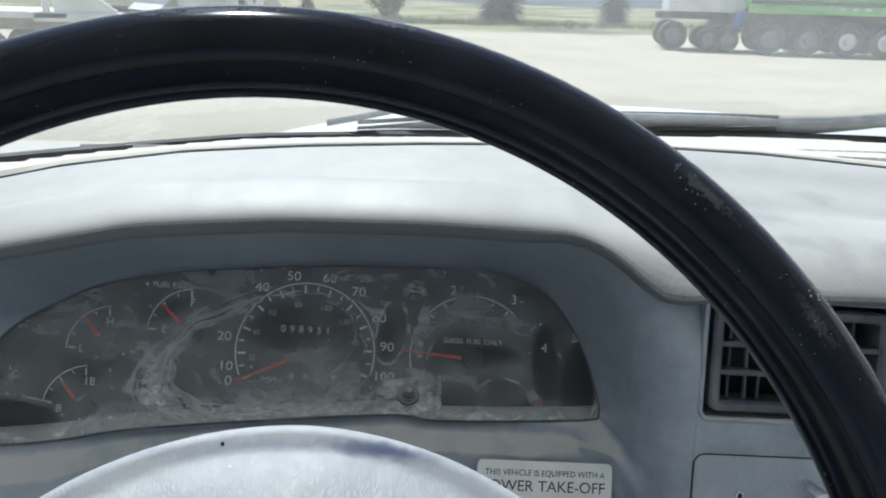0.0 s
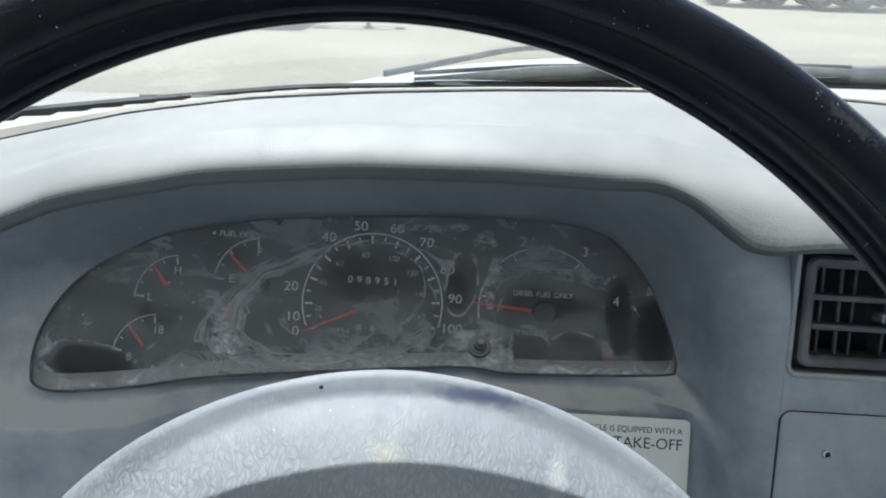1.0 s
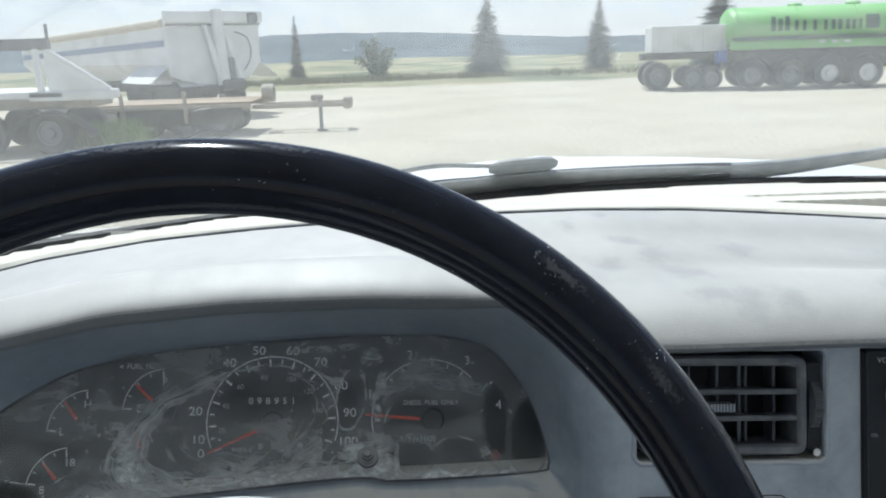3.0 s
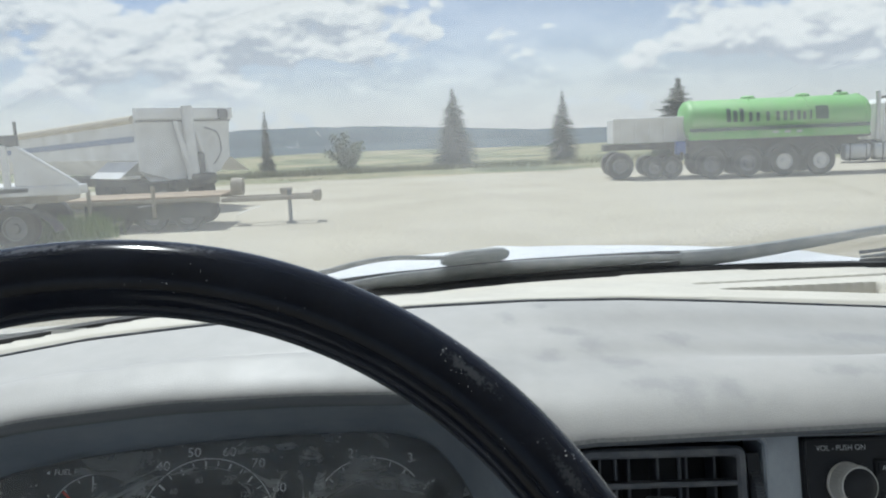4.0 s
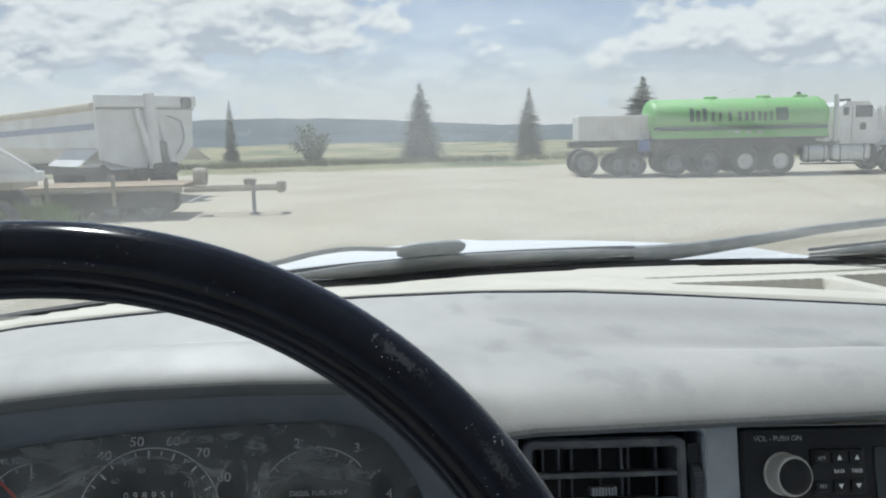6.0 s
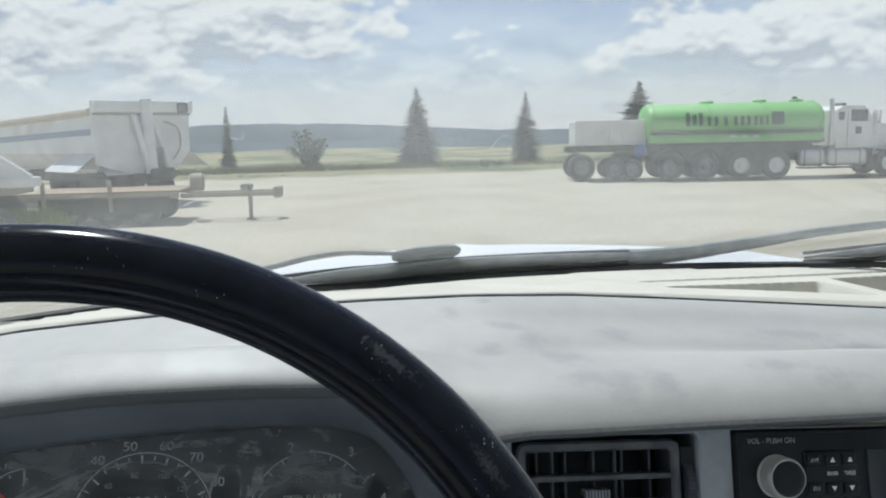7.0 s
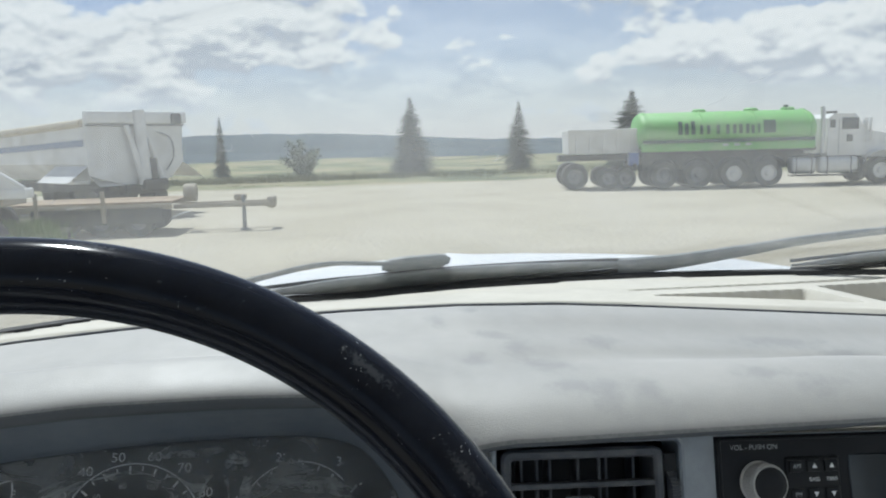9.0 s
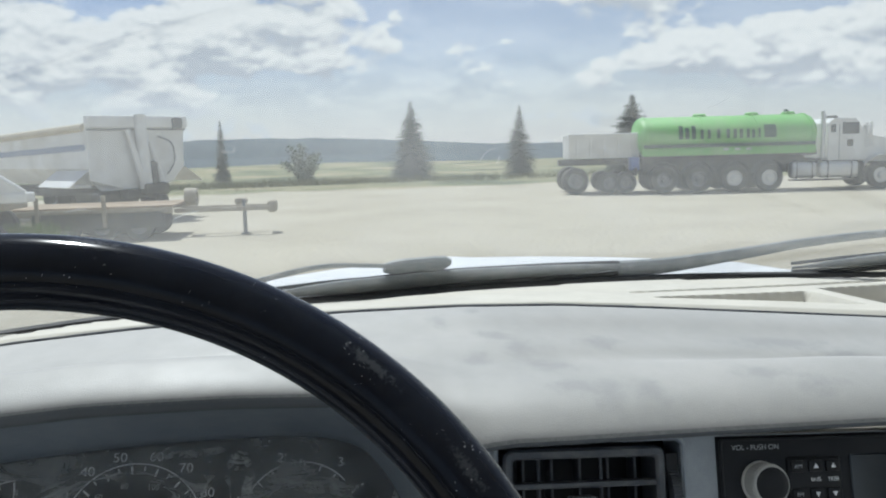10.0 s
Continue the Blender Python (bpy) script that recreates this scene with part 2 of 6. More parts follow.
print_black = material("printed black lettering", (0.03, 0.03, 0.035), None, 40, 0.6, 0.05)
steel = material("bright metal", (0.62, 0.62, 0.63), (0.5, 0.5, 0.52), 40, 0.28, 0.12, metal=1.0)
knob_metal = material("metal-finished grey knob", (0.52, 0.51, 0.48), (0.44, 0.43, 0.41), 60, 0.32, 0.06, 0.1, 900, metal=0.15)
rubber = material("black rubber", (0.02, 0.02, 0.021), (0.035, 0.035, 0.035), 20, 0.7, 0.1, 0.1, 300, dust=DUST, dust_amount=0.12, dust_scale=12)
# black wiper metal, its colour lightened for the pale veil of the windscreen
wiper_veiled = material("wiper metal greyed for the glass veil", (0.17, 0.187, 0.187), (0.23, 0.245, 0.243), 30, 0.5, 0.12, 0.2, 300, dust=DUST, dust_amount=0.4, dust_scale=40)
hood_white = material("white truck paint", (0.80, 0.80, 0.79), (0.76, 0.76, 0.75), 2, 0.42, 0.06, dust=(0.68, 0.65, 0.6), dust_amount=0.3, dust_scale=4)
# unseen cab inside, made pale so that it bounces fill onto the dash
bounce_trim = material("pale cab trim for bounced light", (0.78, 0.78, 0.77), (0.72, 0.72, 0.71), 12, 0.8, 0.05, 0.3, 300)
headliner = material("pale headliner for bounced light", (0.82, 0.82, 0.81), (0.78, 0.78, 0.77), 12, 0.9, 0.05, 0.3, 400)
windscreen_glass = glass("windscreen glass", 0.10, (0.78, 0.79, 0.80), scale=2.2, streak=(1, 1, 2.2), gloss=0.012)
side_glass = glass("side window glass", 0.02)
chip_glass = glass("chipped glass", 0.5, (0.9, 0.9, 0.9))


def lens_material():
    """Clear plastic under a film of dust: a fine haze, curved wipe marks round the dials, caked patches, and places rubbed clean."""
    m = glass("dusty cluster lens", 0.24, (0.90, 0.93, 0.92), 0.12, 26.0, (1, 1.6, 1.6), 0.35, 0.72, 0.03)
    nt = m.node_tree
    link = nt.links.new
    next(n for n in nt.nodes if n.type == "MIX_SHADER" and n.inputs[2].links and n.inputs[2].links[0].from_node.type == "BSDF_TRANSLUCENT").inputs[0].default_value = 0.15
    whole = next(n for n in nt.nodes if n.type == "OUTPUT_MATERIAL").inputs["Surface"].links[0].from_node
    haze = whole.inputs[0].links[0].from_socket
    coord = node(nt, "ShaderNodeTexCoord")
    sep = node(nt, "ShaderNodeSeparateXYZ")
    link(coord.outputs["Object"], sep.inputs[0])

    def mth(op, a, b=0.0, c=0.0, clamp=False):
        n = node(nt, "ShaderNodeMath", operation=op, use_clamp=clamp)
        for k, v in enumerate((a, b, c)):
            if isinstance(v, (int, float)):
                n.inputs[k].default_value = v
            else:
                link(v, n.inputs[k])
        return n.outputs[0]

    def step(v, lo, hi):
        n = node(nt, "ShaderNodeMapRange", interpolation_type="SMOOTHSTEP")
        link(v, n.inputs["Value"])
        n.inputs["From Min"].default_value, n.inputs["From Max"].default_value = lo, hi
        return n.outputs[0]

    def fuzz(scale, detail=5.0):
        n = node(nt, "ShaderNodeTexNoise")
        n.inputs["Scale"].default_value, n.inputs["Detail"].default_value = scale, detail
        link(coord.outputs["Object"], n.inputs["Vector"])
        return n.outputs["Fac"]
    # x across the cab, v up the lens from its foot
    x = mth("ADD", sep.outputs["X"], 0.01)
    v = mth("ADD", mth("MULTIPLY", mth("ADD", sep.outputs["Y"], 0.096), 0.714), mth("MULTIPLY", mth("ADD", sep.outputs["Z"], 0.005), 0.700))

    def oval(cx, cv, rx, rv, tilt, ragged=0.25, lo=0.75, hi=1.05):
        """1 inside a ragged oval, 0 outside."""
        c, t = math.cos(radians(tilt)), math.sin(radians(tilt))
        dx, dv = mth("SUBTRACT", x, cx), mth("SUBTRACT", v, cv)
        a = mth("DIVIDE", mth("ADD", mth("MULTIPLY", dx, c), mth("MULTIPLY", dv, t)), rx)
        b = mth("DIVIDE", mth("SUBTRACT", mth("MULTIPLY", dv, c), mth("MULTIPLY", dx, t)), rv)
        r = mth("SQRT", mth("ADD", mth("MULTIPLY", a, a), mth("MULTIPLY", b, b)))
        r = mth("ADD", r, mth("MULTIPLY", mth("SUBTRACT", fuzz(45.0), 0.5), ragged * 2))
        return r, mth("SUBTRACT", 1.0, step(r, lo, hi))
    # curved wipe marks: streaks of pushed dust that run round ovals about the speedometer
    def sweep(cx, cv, rx, rv, tilt, inner, outer, amount, across, along):
        c, t = math.cos(radians(tilt)), math.sin(radians(tilt))
        dx, dv = mth("SUBTRACT", x, cx), mth("SUBTRACT", v, cv)
        a = mth("DIVIDE", mth("ADD", mth("MULTIPLY", dx, c), mth("MULTIPLY", dv, t)), rx)
        b = mth("DIVIDE", mth("SUBTRACT", mth("MULTIPLY", dv, c), mth("MULTIPLY", dx, t)), rv)
        r = mth("SQRT", mth("ADD", mth("MULTIPLY", a, a), mth("MULTIPLY", b, b)))
        r = mth("ADD", r, mth("MULTIPLY", mth("SUBTRACT", fuzz(16.0, 3.0), 0.5), 0.6))
        comb = node(nt, "ShaderNodeCombineXYZ")
        link(mth("MULTIPLY", r, across), comb.inputs[0]), link(mth("MULTIPLY", mth("ARCTAN2", b, a), along), comb.inputs[1])
        n = node(nt, "ShaderNodeTexNoise")
        n.inputs["Scale"].default_value, n.inputs["Detail"].default_value, n.inputs["Roughness"].default_value = 1.0, 4.0, 0.6
        link(comb.outputs[0], n.inputs["Vector"])
        band = mth("MULTIPLY", step(r, inner[0], inner[1]), mth("SUBTRACT", 1.0, step(r, outer[0], outer[1])))
        return mth("MULTIPLY", mth("MULTIPLY", band, step(n.outputs["Fac"], 0.50, 0.76)), amount)
    marks = mth("MAXIMUM", sweep(0.010, 0.038, 0.085, 0.046, 12, (0.35, 0.85), (1.10, 1.45), 0.40, 8.0, 0.6), sweep(-0.02, 0.035, 0.080, 0.042, 20, (0.5, 0.8), (1.0, 1.35), 0.42, 11.0, 0.5))
    marks = mth("MAXIMUM", marks, sweep(0.16, 0.04, 0.05, 0.036, 0, (0.8, 1.0), (1.05, 1.5), 0.34, 7.0, 0.8))
    marks = mth("MAXIMUM", marks, sweep(-0.17, 0.02, 0.055, 0.045, 40, (0.5, 0.9), (1.1, 1.5), 0.16, 7.0, 0.8))
    # caked patches and crumbs
    grit = node(nt, "ShaderNodeTexNoise")
    grit.inputs["Scale"].default_value, grit.inputs["Detail"].default_value, grit.inputs["Roughness"].default_value, grit.inputs["Distortion"].default_value = 70.0, 9.0, 0.7, 1.6
    gmap = node(nt, "ShaderNodeMapping")
    gmap.inputs["Rotation"].default_value, gmap.inputs["Scale"].default_value = (0, radians(18), 0), (0.6, 1.5, 1.5)
    link(coord.outputs["Object"], gmap.inputs["Vector"]), link(gmap.outputs[0], grit.inputs["Vector"])
    caked = 0.0
    for cx, cv, rx, rv, tilt, amount in ((-0.088, 0.002, 0.014, 0.012, -20, 0.75), (-0.097, 0.020, 0.008, 0.020, 20, 0.60), (-0.106, 0.036, 0.010, 0.008, 10, 0.5), (0.094, 0.010, 0.028, 0.022, 20, 0.55),
                                         (0.100, 0.100, 0.010, 0.010, 30, 0.62), (0.109, 0.078, 0.005, 0.014, -10, 0.55), (0.105, 0.052, 0.004, 0.016, 8, 0.5), (0.065, 0.108, 0.035, 0.004, 4, 0.4), (0.02, 0.000, 0.11, 0.016, 6, 0.34),
                                         (-0.155, -0.028, 0.012, 0.008, 0, 0.45), (0.18, -0.003, 0.065, 0.004, 0, 0.5), (0.122, 0.008, 0.003, 0.018, 0, 0.55), (0.16, 0.075, 0.045, 0.006, -6, 0.26)):
        _, inside = oval(cx, cv, rx, rv, tilt, 0.6, 0.5, 1.2)
        spot = mth("MULTIPLY", mth("MULTIPLY", inside, mth("ADD", mth("MULTIPLY", step(grit.outputs["Fac"], 0.40, 0.66), 0.75), mth("MULTIPLY", step(fuzz(160.0, 6.0), 0.45, 0.62), 0.35))), amount * 0.9)
        caked = spot if isinstance(caked, float) else mth("MAXIMUM", caked, spot)
    crumbs = mth("MULTIPLY", step(fuzz(230.0, 2.0), 0.70, 0.76), 0.35)
    film = mth("ADD", mth("MAXIMUM", marks, caked), mth("ADD", haze, crumbs))
    # rubbed clean, with the dust pushed up along the edge
    for cx, cv, rx, rv, tilt, keep, lip in ((0.206, 0.040, 0.0125, 0.038, 0, 0.72, 0.06), (0.231, 0.028, 0.0170, 0.034, -8, 0.74, 0.14), (0.137, 0.010, 0.017, 0.015, 0, 0.5, 0.08), (0.172, 0.012, 0.022, 0.016, 0, 0.45, 0.22),
                                            (-0.184, -0.018, 0.037, 0.0155, -8, 0.80, 0.25), (0.010, 0.062, 0.050, 0.022, 12, 0.55, 0.0), (0.150, 0.048, 0.040, 0.014, 0, 0.6, 0.0), (0.083, 0.062, 0.012, 0.028, -8, 0.6, 0.25)):
        r, inside = oval(cx, cv, rx, rv, tilt, 0.30, 0.62, 1.08)
        film = mth("MULTIPLY", film, mth("SUBTRACT", 1.0, mth("MULTIPLY", inside, keep)))
        if lip:
            rim = mth("MULTIPLY", mth("MULTIPLY", step(r, 0.92, 1.0), mth("SUBTRACT", 1.0, step(r, 1.0, 1.10))), step(fuzz(60.0, 6.0), 0.42, 0.62))
            film = mth("ADD", film, mth("MULTIPLY", rim, lip))
    link(mth("MINIMUM", film, 0.85), whole.inputs[0])
    return m


lens_glass = lens_material()


truck_white = material("white trailer paint", (0.74, 0.74, 0.72), (0.66, 0.66, 0.64), 1.5, 0.45, 0.1, dust=(0.45, 0.41, 0.35), dust_amount=0.4, dust_scale=1.5)
truck_grey = material("weathered grey steel", (0.22, 0.225, 0.23), (0.15, 0.155, 0.16), 2, 0.6, 0.1, dust=(0.4, 0.36, 0.3), dust_amount=0.4, dust_scale=2)
tank_green = material("lime green tank paint", (0.21, 0.53, 0.14), (0.18, 0.47, 0.12), 1.2, 0.5, 0.08, dust=(0.42, 0.44, 0.30), dust_amount=0.3, dust_scale=1.0)
tank_dark = material("dark green lettering", (0.035, 0.10, 0.05), (0.03, 0.085, 0.045), 4, 0.5, 0.05)
chassis_dark = material("dusty black chassis", (0.045, 0.045, 0.047), (0.07, 0.067, 0.062), 3, 0.75, 0.1, dust=(0.35, 0.31, 0.25), dust_amount=0.25, dust_scale=3)
tyre_rubber = material("dusty tyre", (0.035, 0.035, 0.036), (0.06, 0.058, 0.053), 4, 0.85, 0.05, 0.2, 40, dust=(0.35, 0.31, 0.25), dust_amount=0.2, dust_scale=5)
wheel_alloy = material("polished wheel", (0.62, 0.62, 0.62), (0.5, 0.5, 0.49), 8, 0.35, 0.1, metal=0.6)
deck_wood = material("weathered deck boards", (0.36, 0.27, 0.18), (0.27, 0.21, 0.15), 3, 0.85, 0.05, 0.3, 30, per_object=0.2)
rust_tan = material("dusty tan steel", (0.40, 0.36, 0.28), (0.30, 0.26, 0.2), 4, 0.8, 0.1)
blue_paint = material("blue hose reel paint", (0.03, 0.09, 0.34), None, 5, 0.5, 0.1)
cab_glass = material("dark cab glass", (0.02, 0.025, 0.03), (0.03, 0.035, 0.04), 3, 0.08, 0.03)
stripe_blue = material("blue-grey stripe", (0.16, 0.2, 0.32), (0.2, 0.24, 0.34), 3, 0.5, 0.1)
plate_grey = material("pale grey painted metal", (0.60, 0.60, 0.56), (0.53, 0.53, 0.49), 30, 0.5, 0.1, dust=DUST, dust_amount=0.3, dust_scale=20)
stripe_tan = material("tan tarpaulin", (0.5, 0.44, 0.32), (0.42, 0.36, 0.26), 3, 0.8, 0.1)
bark = material("spruce bark", (0.12, 0.09, 0.065), (0.08, 0.06, 0.045), 9, 0.9, 0.05, 0.5, 40)
needles = material("spruce needles", (0.04, 0.062, 0.042), (0.06, 0.085, 0.055), 1.5, 0.8, 0.1)
shrub_leaf = material("shrub leaves", (0.06, 0.10, 0.04), (0.09, 0.12, 0.05), 1.5, 0.8, 0.1)
grass_blade = material("dry meadow grass", (0.33, 0.31, 0.16), (0.42, 0.38, 0.22), 0.4, 0.9, 0.05)
brush_leaf = material("dusty brush leaves", (0.13, 0.15, 0.07), (0.20, 0.19, 0.10), 0.8, 0.9, 0.05)
weed_green = material("green weeds", (0.14, 0.22, 0.06), (0.22, 0.28, 0.09), 1.0, 0.8, 0.05)
# the blue-grey haze of distance is put into this forest colour
hazed_forest = material("distant forest, blue with haze", (0.030, 0.050, 0.066), (0.068, 0.094, 0.105), 0.02, 0.95, 0.03)


def ground_material():
    """Pale gravel in the yard, dry meadow beyond its far edge."""
    m = material("gravel yard and meadow", (0.45, 0.405, 0.31), (0.37, 0.335, 0.25), 0.35, 0.92, 0.05, 0.6, 7, dust=(0.46, 0.415, 0.33), dust_amount=0.7, dust_scale=0.16)
    nt = m.node_tree
    link = nt.links.new
    bsdf = nt.nodes["Principled BSDF"]
    yard = bsdf.inputs["Base Color"].links[0].from_socket
    coord = node(nt, "ShaderNodeTexCoord")
    sep = node(nt, "ShaderNodeSeparateXYZ")
    link(coord.outputs["Object"], sep.inputs[0])
    wob = node(nt, "ShaderNodeTexNoise")
    wob.inputs["Scale"].default_value, wob.inputs["Detail"].default_value = 0.22, 5.0
    link(coord.outputs["Object"], wob.inputs["Vector"])
    k = node(nt, "ShaderNodeMath", operation="MULTIPLY_ADD")
    link(wob.outputs["Fac"], k.inputs[0])
    k.inputs[1].default_value = 7.0
    link(sep.outputs["Y"], k.inputs[2])
    edge = node(nt, "ShaderNodeMapRange", interpolation_type="SMOOTHSTEP")
    link(k.outputs[0], edge.inputs["Value"])
    edge.inputs["From Min"].default_value, edge.inputs["From Max"].default_value = 41.5, 44.0
    g = node(nt, "ShaderNodeTexNoise")
    g.inputs["Scale"].default_value, g.inputs["Detail"].default_value = 0.15, 7.0
    link(coord.outputs["Object"], g.inputs["Vector"])
    gr = node(nt, "ShaderNodeValToRGB")
    link(g.outputs["Fac"], gr.inputs["Fac"])
    gr.color_ramp.elements[0].position, gr.color_ramp.elements[0].color = 0.37, (0.095, 0.115, 0.055, 1)
    gr.color_ramp.elements[1].position, gr.color_ramp.elements[1].color = 0.63, (0.31, 0.27, 0.16, 1)
    middle = gr.color_ramp.elements.new(0.5)
    middle.color = (0.22, 0.215, 0.11, 1)
    mix = node(nt, "ShaderNodeMixRGB")
    link(edge.outputs[0], mix.inputs["Fac"]), link(yard, mix.inputs["Color1"]), link(gr.outputs[0], mix.inputs["Color2"])
    link(mix.outputs[0], bsdf.inputs["Base Color"])
    return m


def dust_shade_pad():
    """Dust on the pad's upper side; by its normal the rolled front edge turns dark, shade put into the colour, and the
    grain of the dark vinyl shows.
    """
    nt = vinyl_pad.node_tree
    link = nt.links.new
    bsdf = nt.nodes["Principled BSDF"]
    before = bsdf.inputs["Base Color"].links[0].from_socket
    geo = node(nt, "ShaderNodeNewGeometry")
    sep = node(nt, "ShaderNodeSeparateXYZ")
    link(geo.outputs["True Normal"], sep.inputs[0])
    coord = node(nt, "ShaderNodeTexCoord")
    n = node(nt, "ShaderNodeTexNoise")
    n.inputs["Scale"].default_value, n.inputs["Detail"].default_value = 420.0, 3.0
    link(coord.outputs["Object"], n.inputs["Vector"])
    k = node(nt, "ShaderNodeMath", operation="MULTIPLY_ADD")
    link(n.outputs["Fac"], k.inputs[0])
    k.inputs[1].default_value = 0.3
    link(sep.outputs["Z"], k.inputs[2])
    # light and shade by facing, put into the colour along with the dust
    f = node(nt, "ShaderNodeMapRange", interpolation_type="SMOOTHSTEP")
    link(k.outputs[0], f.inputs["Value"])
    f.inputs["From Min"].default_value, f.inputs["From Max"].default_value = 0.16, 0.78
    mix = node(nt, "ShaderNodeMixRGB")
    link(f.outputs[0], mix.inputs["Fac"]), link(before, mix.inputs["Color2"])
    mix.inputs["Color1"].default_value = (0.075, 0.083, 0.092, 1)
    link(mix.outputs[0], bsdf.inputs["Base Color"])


def smudge_pad():
    """Finger and cloth marks where the dust on the pad was wiped away."""
    nt = vinyl_pad.node_tree
    link = nt.links.new
    bsdf = nt.nodes["Principled BSDF"]
    before = bsdf.inputs["Base Color"].links[0].from_socket
    coord = node(nt, "ShaderNodeTexCoord")
    n = node(nt, "ShaderNodeTexNoise")
    n.inputs["Scale"].default_value, n.inputs["Detail"].default_value, n.inputs["Roughness"].default_value = 55.0, 7.0, 0.65
    link(coord.outputs["Object"], n.inputs["Vector"])
    total = None
    for x, y, rx, ry, turn in ((0.322, 0.640, 0.020, 0.008, -20), (0.335, 0.615, 0.013, 0.013, 0), (0.350, 0.585, 0.022, 0.010, -25), (0.308, 0.689, 0.007, 0.009, 0), (0.273, 0.670, 0.008, 0.013, 10),
                               (0.412, 0.625, 0.017, 0.014, 0), (0.357, 0.545, 0.016, 0.014, 0), (0.384, 0.535, 0.012, 0.017, 0), (0.416, 0.535, 0.013, 0.015, 0), (0.590, 0.632, 0.05, 0.012, 0),
                               (0.640, 0.610, 0.03, 0.010, 8), (0.520, 0.550, 0.022, 0.012, -15), (0.56, 0.530, 0.02, 0.012, 0), (0.295, 0.600, 0.012, 0.012, 0)):
        mp = node(nt, "ShaderNodeMapping", vector_type="TEXTURE")
        mp.inputs["Location"].default_value = (x - 0.5, y - 0.75, 0)
        mp.inputs["Rotation"].default_value = (0, 0, radians(turn))
        mp.inputs["Scale"].default_value = (rx, ry, 1000)
        link(coord.outputs["Object"], mp.inputs["Vector"])
        ln = node(nt, "ShaderNodeVectorMath", operation="LENGTH")
        link(mp.outputs[0], ln.inputs[0])
        ragged = node(nt, "ShaderNodeMath", operation="MULTIPLY_ADD")
        link(n.outputs["Fac"], ragged.inputs[0])
        ragged.inputs[1].default_value = 3.2
        link(ln.outputs["Value"], ragged.inputs[2])
        f = node(nt, "ShaderNodeMapRange", interpolation_type="SMOOTHSTEP")
        link(ragged.outputs[0], f.inputs["Value"])
        f.inputs["From Min"].default_value, f.inputs["From Max"].default_value = 1.6, 3.1
        f.inputs["To Min"].default_value, f.inputs["To Max"].default_value = 0.40, 0.0
        if total is None:
            total = f.outputs[0]
        else:
            mx = node(nt, "ShaderNodeMath", operation="MAXIMUM")
            link(total, mx.inputs[0]), link(f.outputs[0], mx.inputs[1])
            total = mx.outputs[0]
    mix = node(nt, "ShaderNodeMixRGB")
    link(total, mix.inputs["Fac"]), link(before, mix.inputs["Color1"])
    mix.inputs["Color2"].default_value = (0.20, 0.203, 0.21, 1)
    link(mix.outputs[0], bsdf.inputs["Base Color"])


def scuff_horn():
    """A dark bluish scuff and a pale tan stain near the top of the horn pad."""
    nt = pad_vinyl.node_tree
    link = nt.links.new
    bsdf = nt.nodes["Principled BSDF"]
    coord = node(nt, "ShaderNodeTexCoord")
    n = node(nt, "ShaderNodeTexNoise")
    n.inputs["Scale"].default_value, n.inputs["Detail"].default_value = 120.0, 6.0
    link(coord.outputs["Object"], n.inputs["Vector"])
    for x, y, rx, ry, turn, tone, amount in ((0.031, 0.1025, 0.026, 0.0032, -4, (0.05, 0.065, 0.14), 0.9), (-0.02, 0.1010, 0.06, 0.0030, 3, (0.20, 0.22, 0.28), 0.45), (-0.002, 0.076, 0.006, 0.005, 30, (0.50, 0.46, 0.36), 0.6), (0.059, 0.076, 0.004, 0.012, -12, (0.62, 0.62, 0.60), 0.45)):
        before = bsdf.inputs["Base Color"].links[0].from_socket
        mp = node(nt, "ShaderNodeMapping", vector_type="TEXTURE")
        mp.inputs["Location"].default_value = (x, y, 0)
        mp.inputs["Rotation"].default_value = (0, 0, radians(turn))
        mp.inputs["Scale"].default_value = (rx, ry, 1000)
        link(coord.outputs["Object"], mp.inputs["Vector"])
        ln = node(nt, "ShaderNodeVectorMath", operation="LENGTH")
        link(mp.outputs[0], ln.inputs[0])
        ragged = node(nt, "ShaderNodeMath", operation="MULTIPLY_ADD")
        link(n.outputs["Fac"], ragged.inputs[0])
        ragged.inputs[1].default_value = 1.4
        link(ln.outputs["Value"], ragged.inputs[2])
        f = node(nt, "ShaderNodeMapRange", interpolation_type="SMOOTHSTEP")
        link(ragged.outputs[0], f.inputs["Value"])
        f.inputs["From Min"].default_value, f.inputs["From Max"].default_value = 0.9, 2.0
        f.inputs["To Min"].default_value, f.inputs["To Max"].default_value = amount, 0.0
        mix = node(nt, "ShaderNodeMixRGB")
        link(f.outputs[0], mix.inputs["Fac"]), link(before, mix.inputs["Color1"])
        mix.inputs["Color2"].default_value = (*tone, 1)
        link(mix.outputs[0], bsdf.inputs["Base Color"])


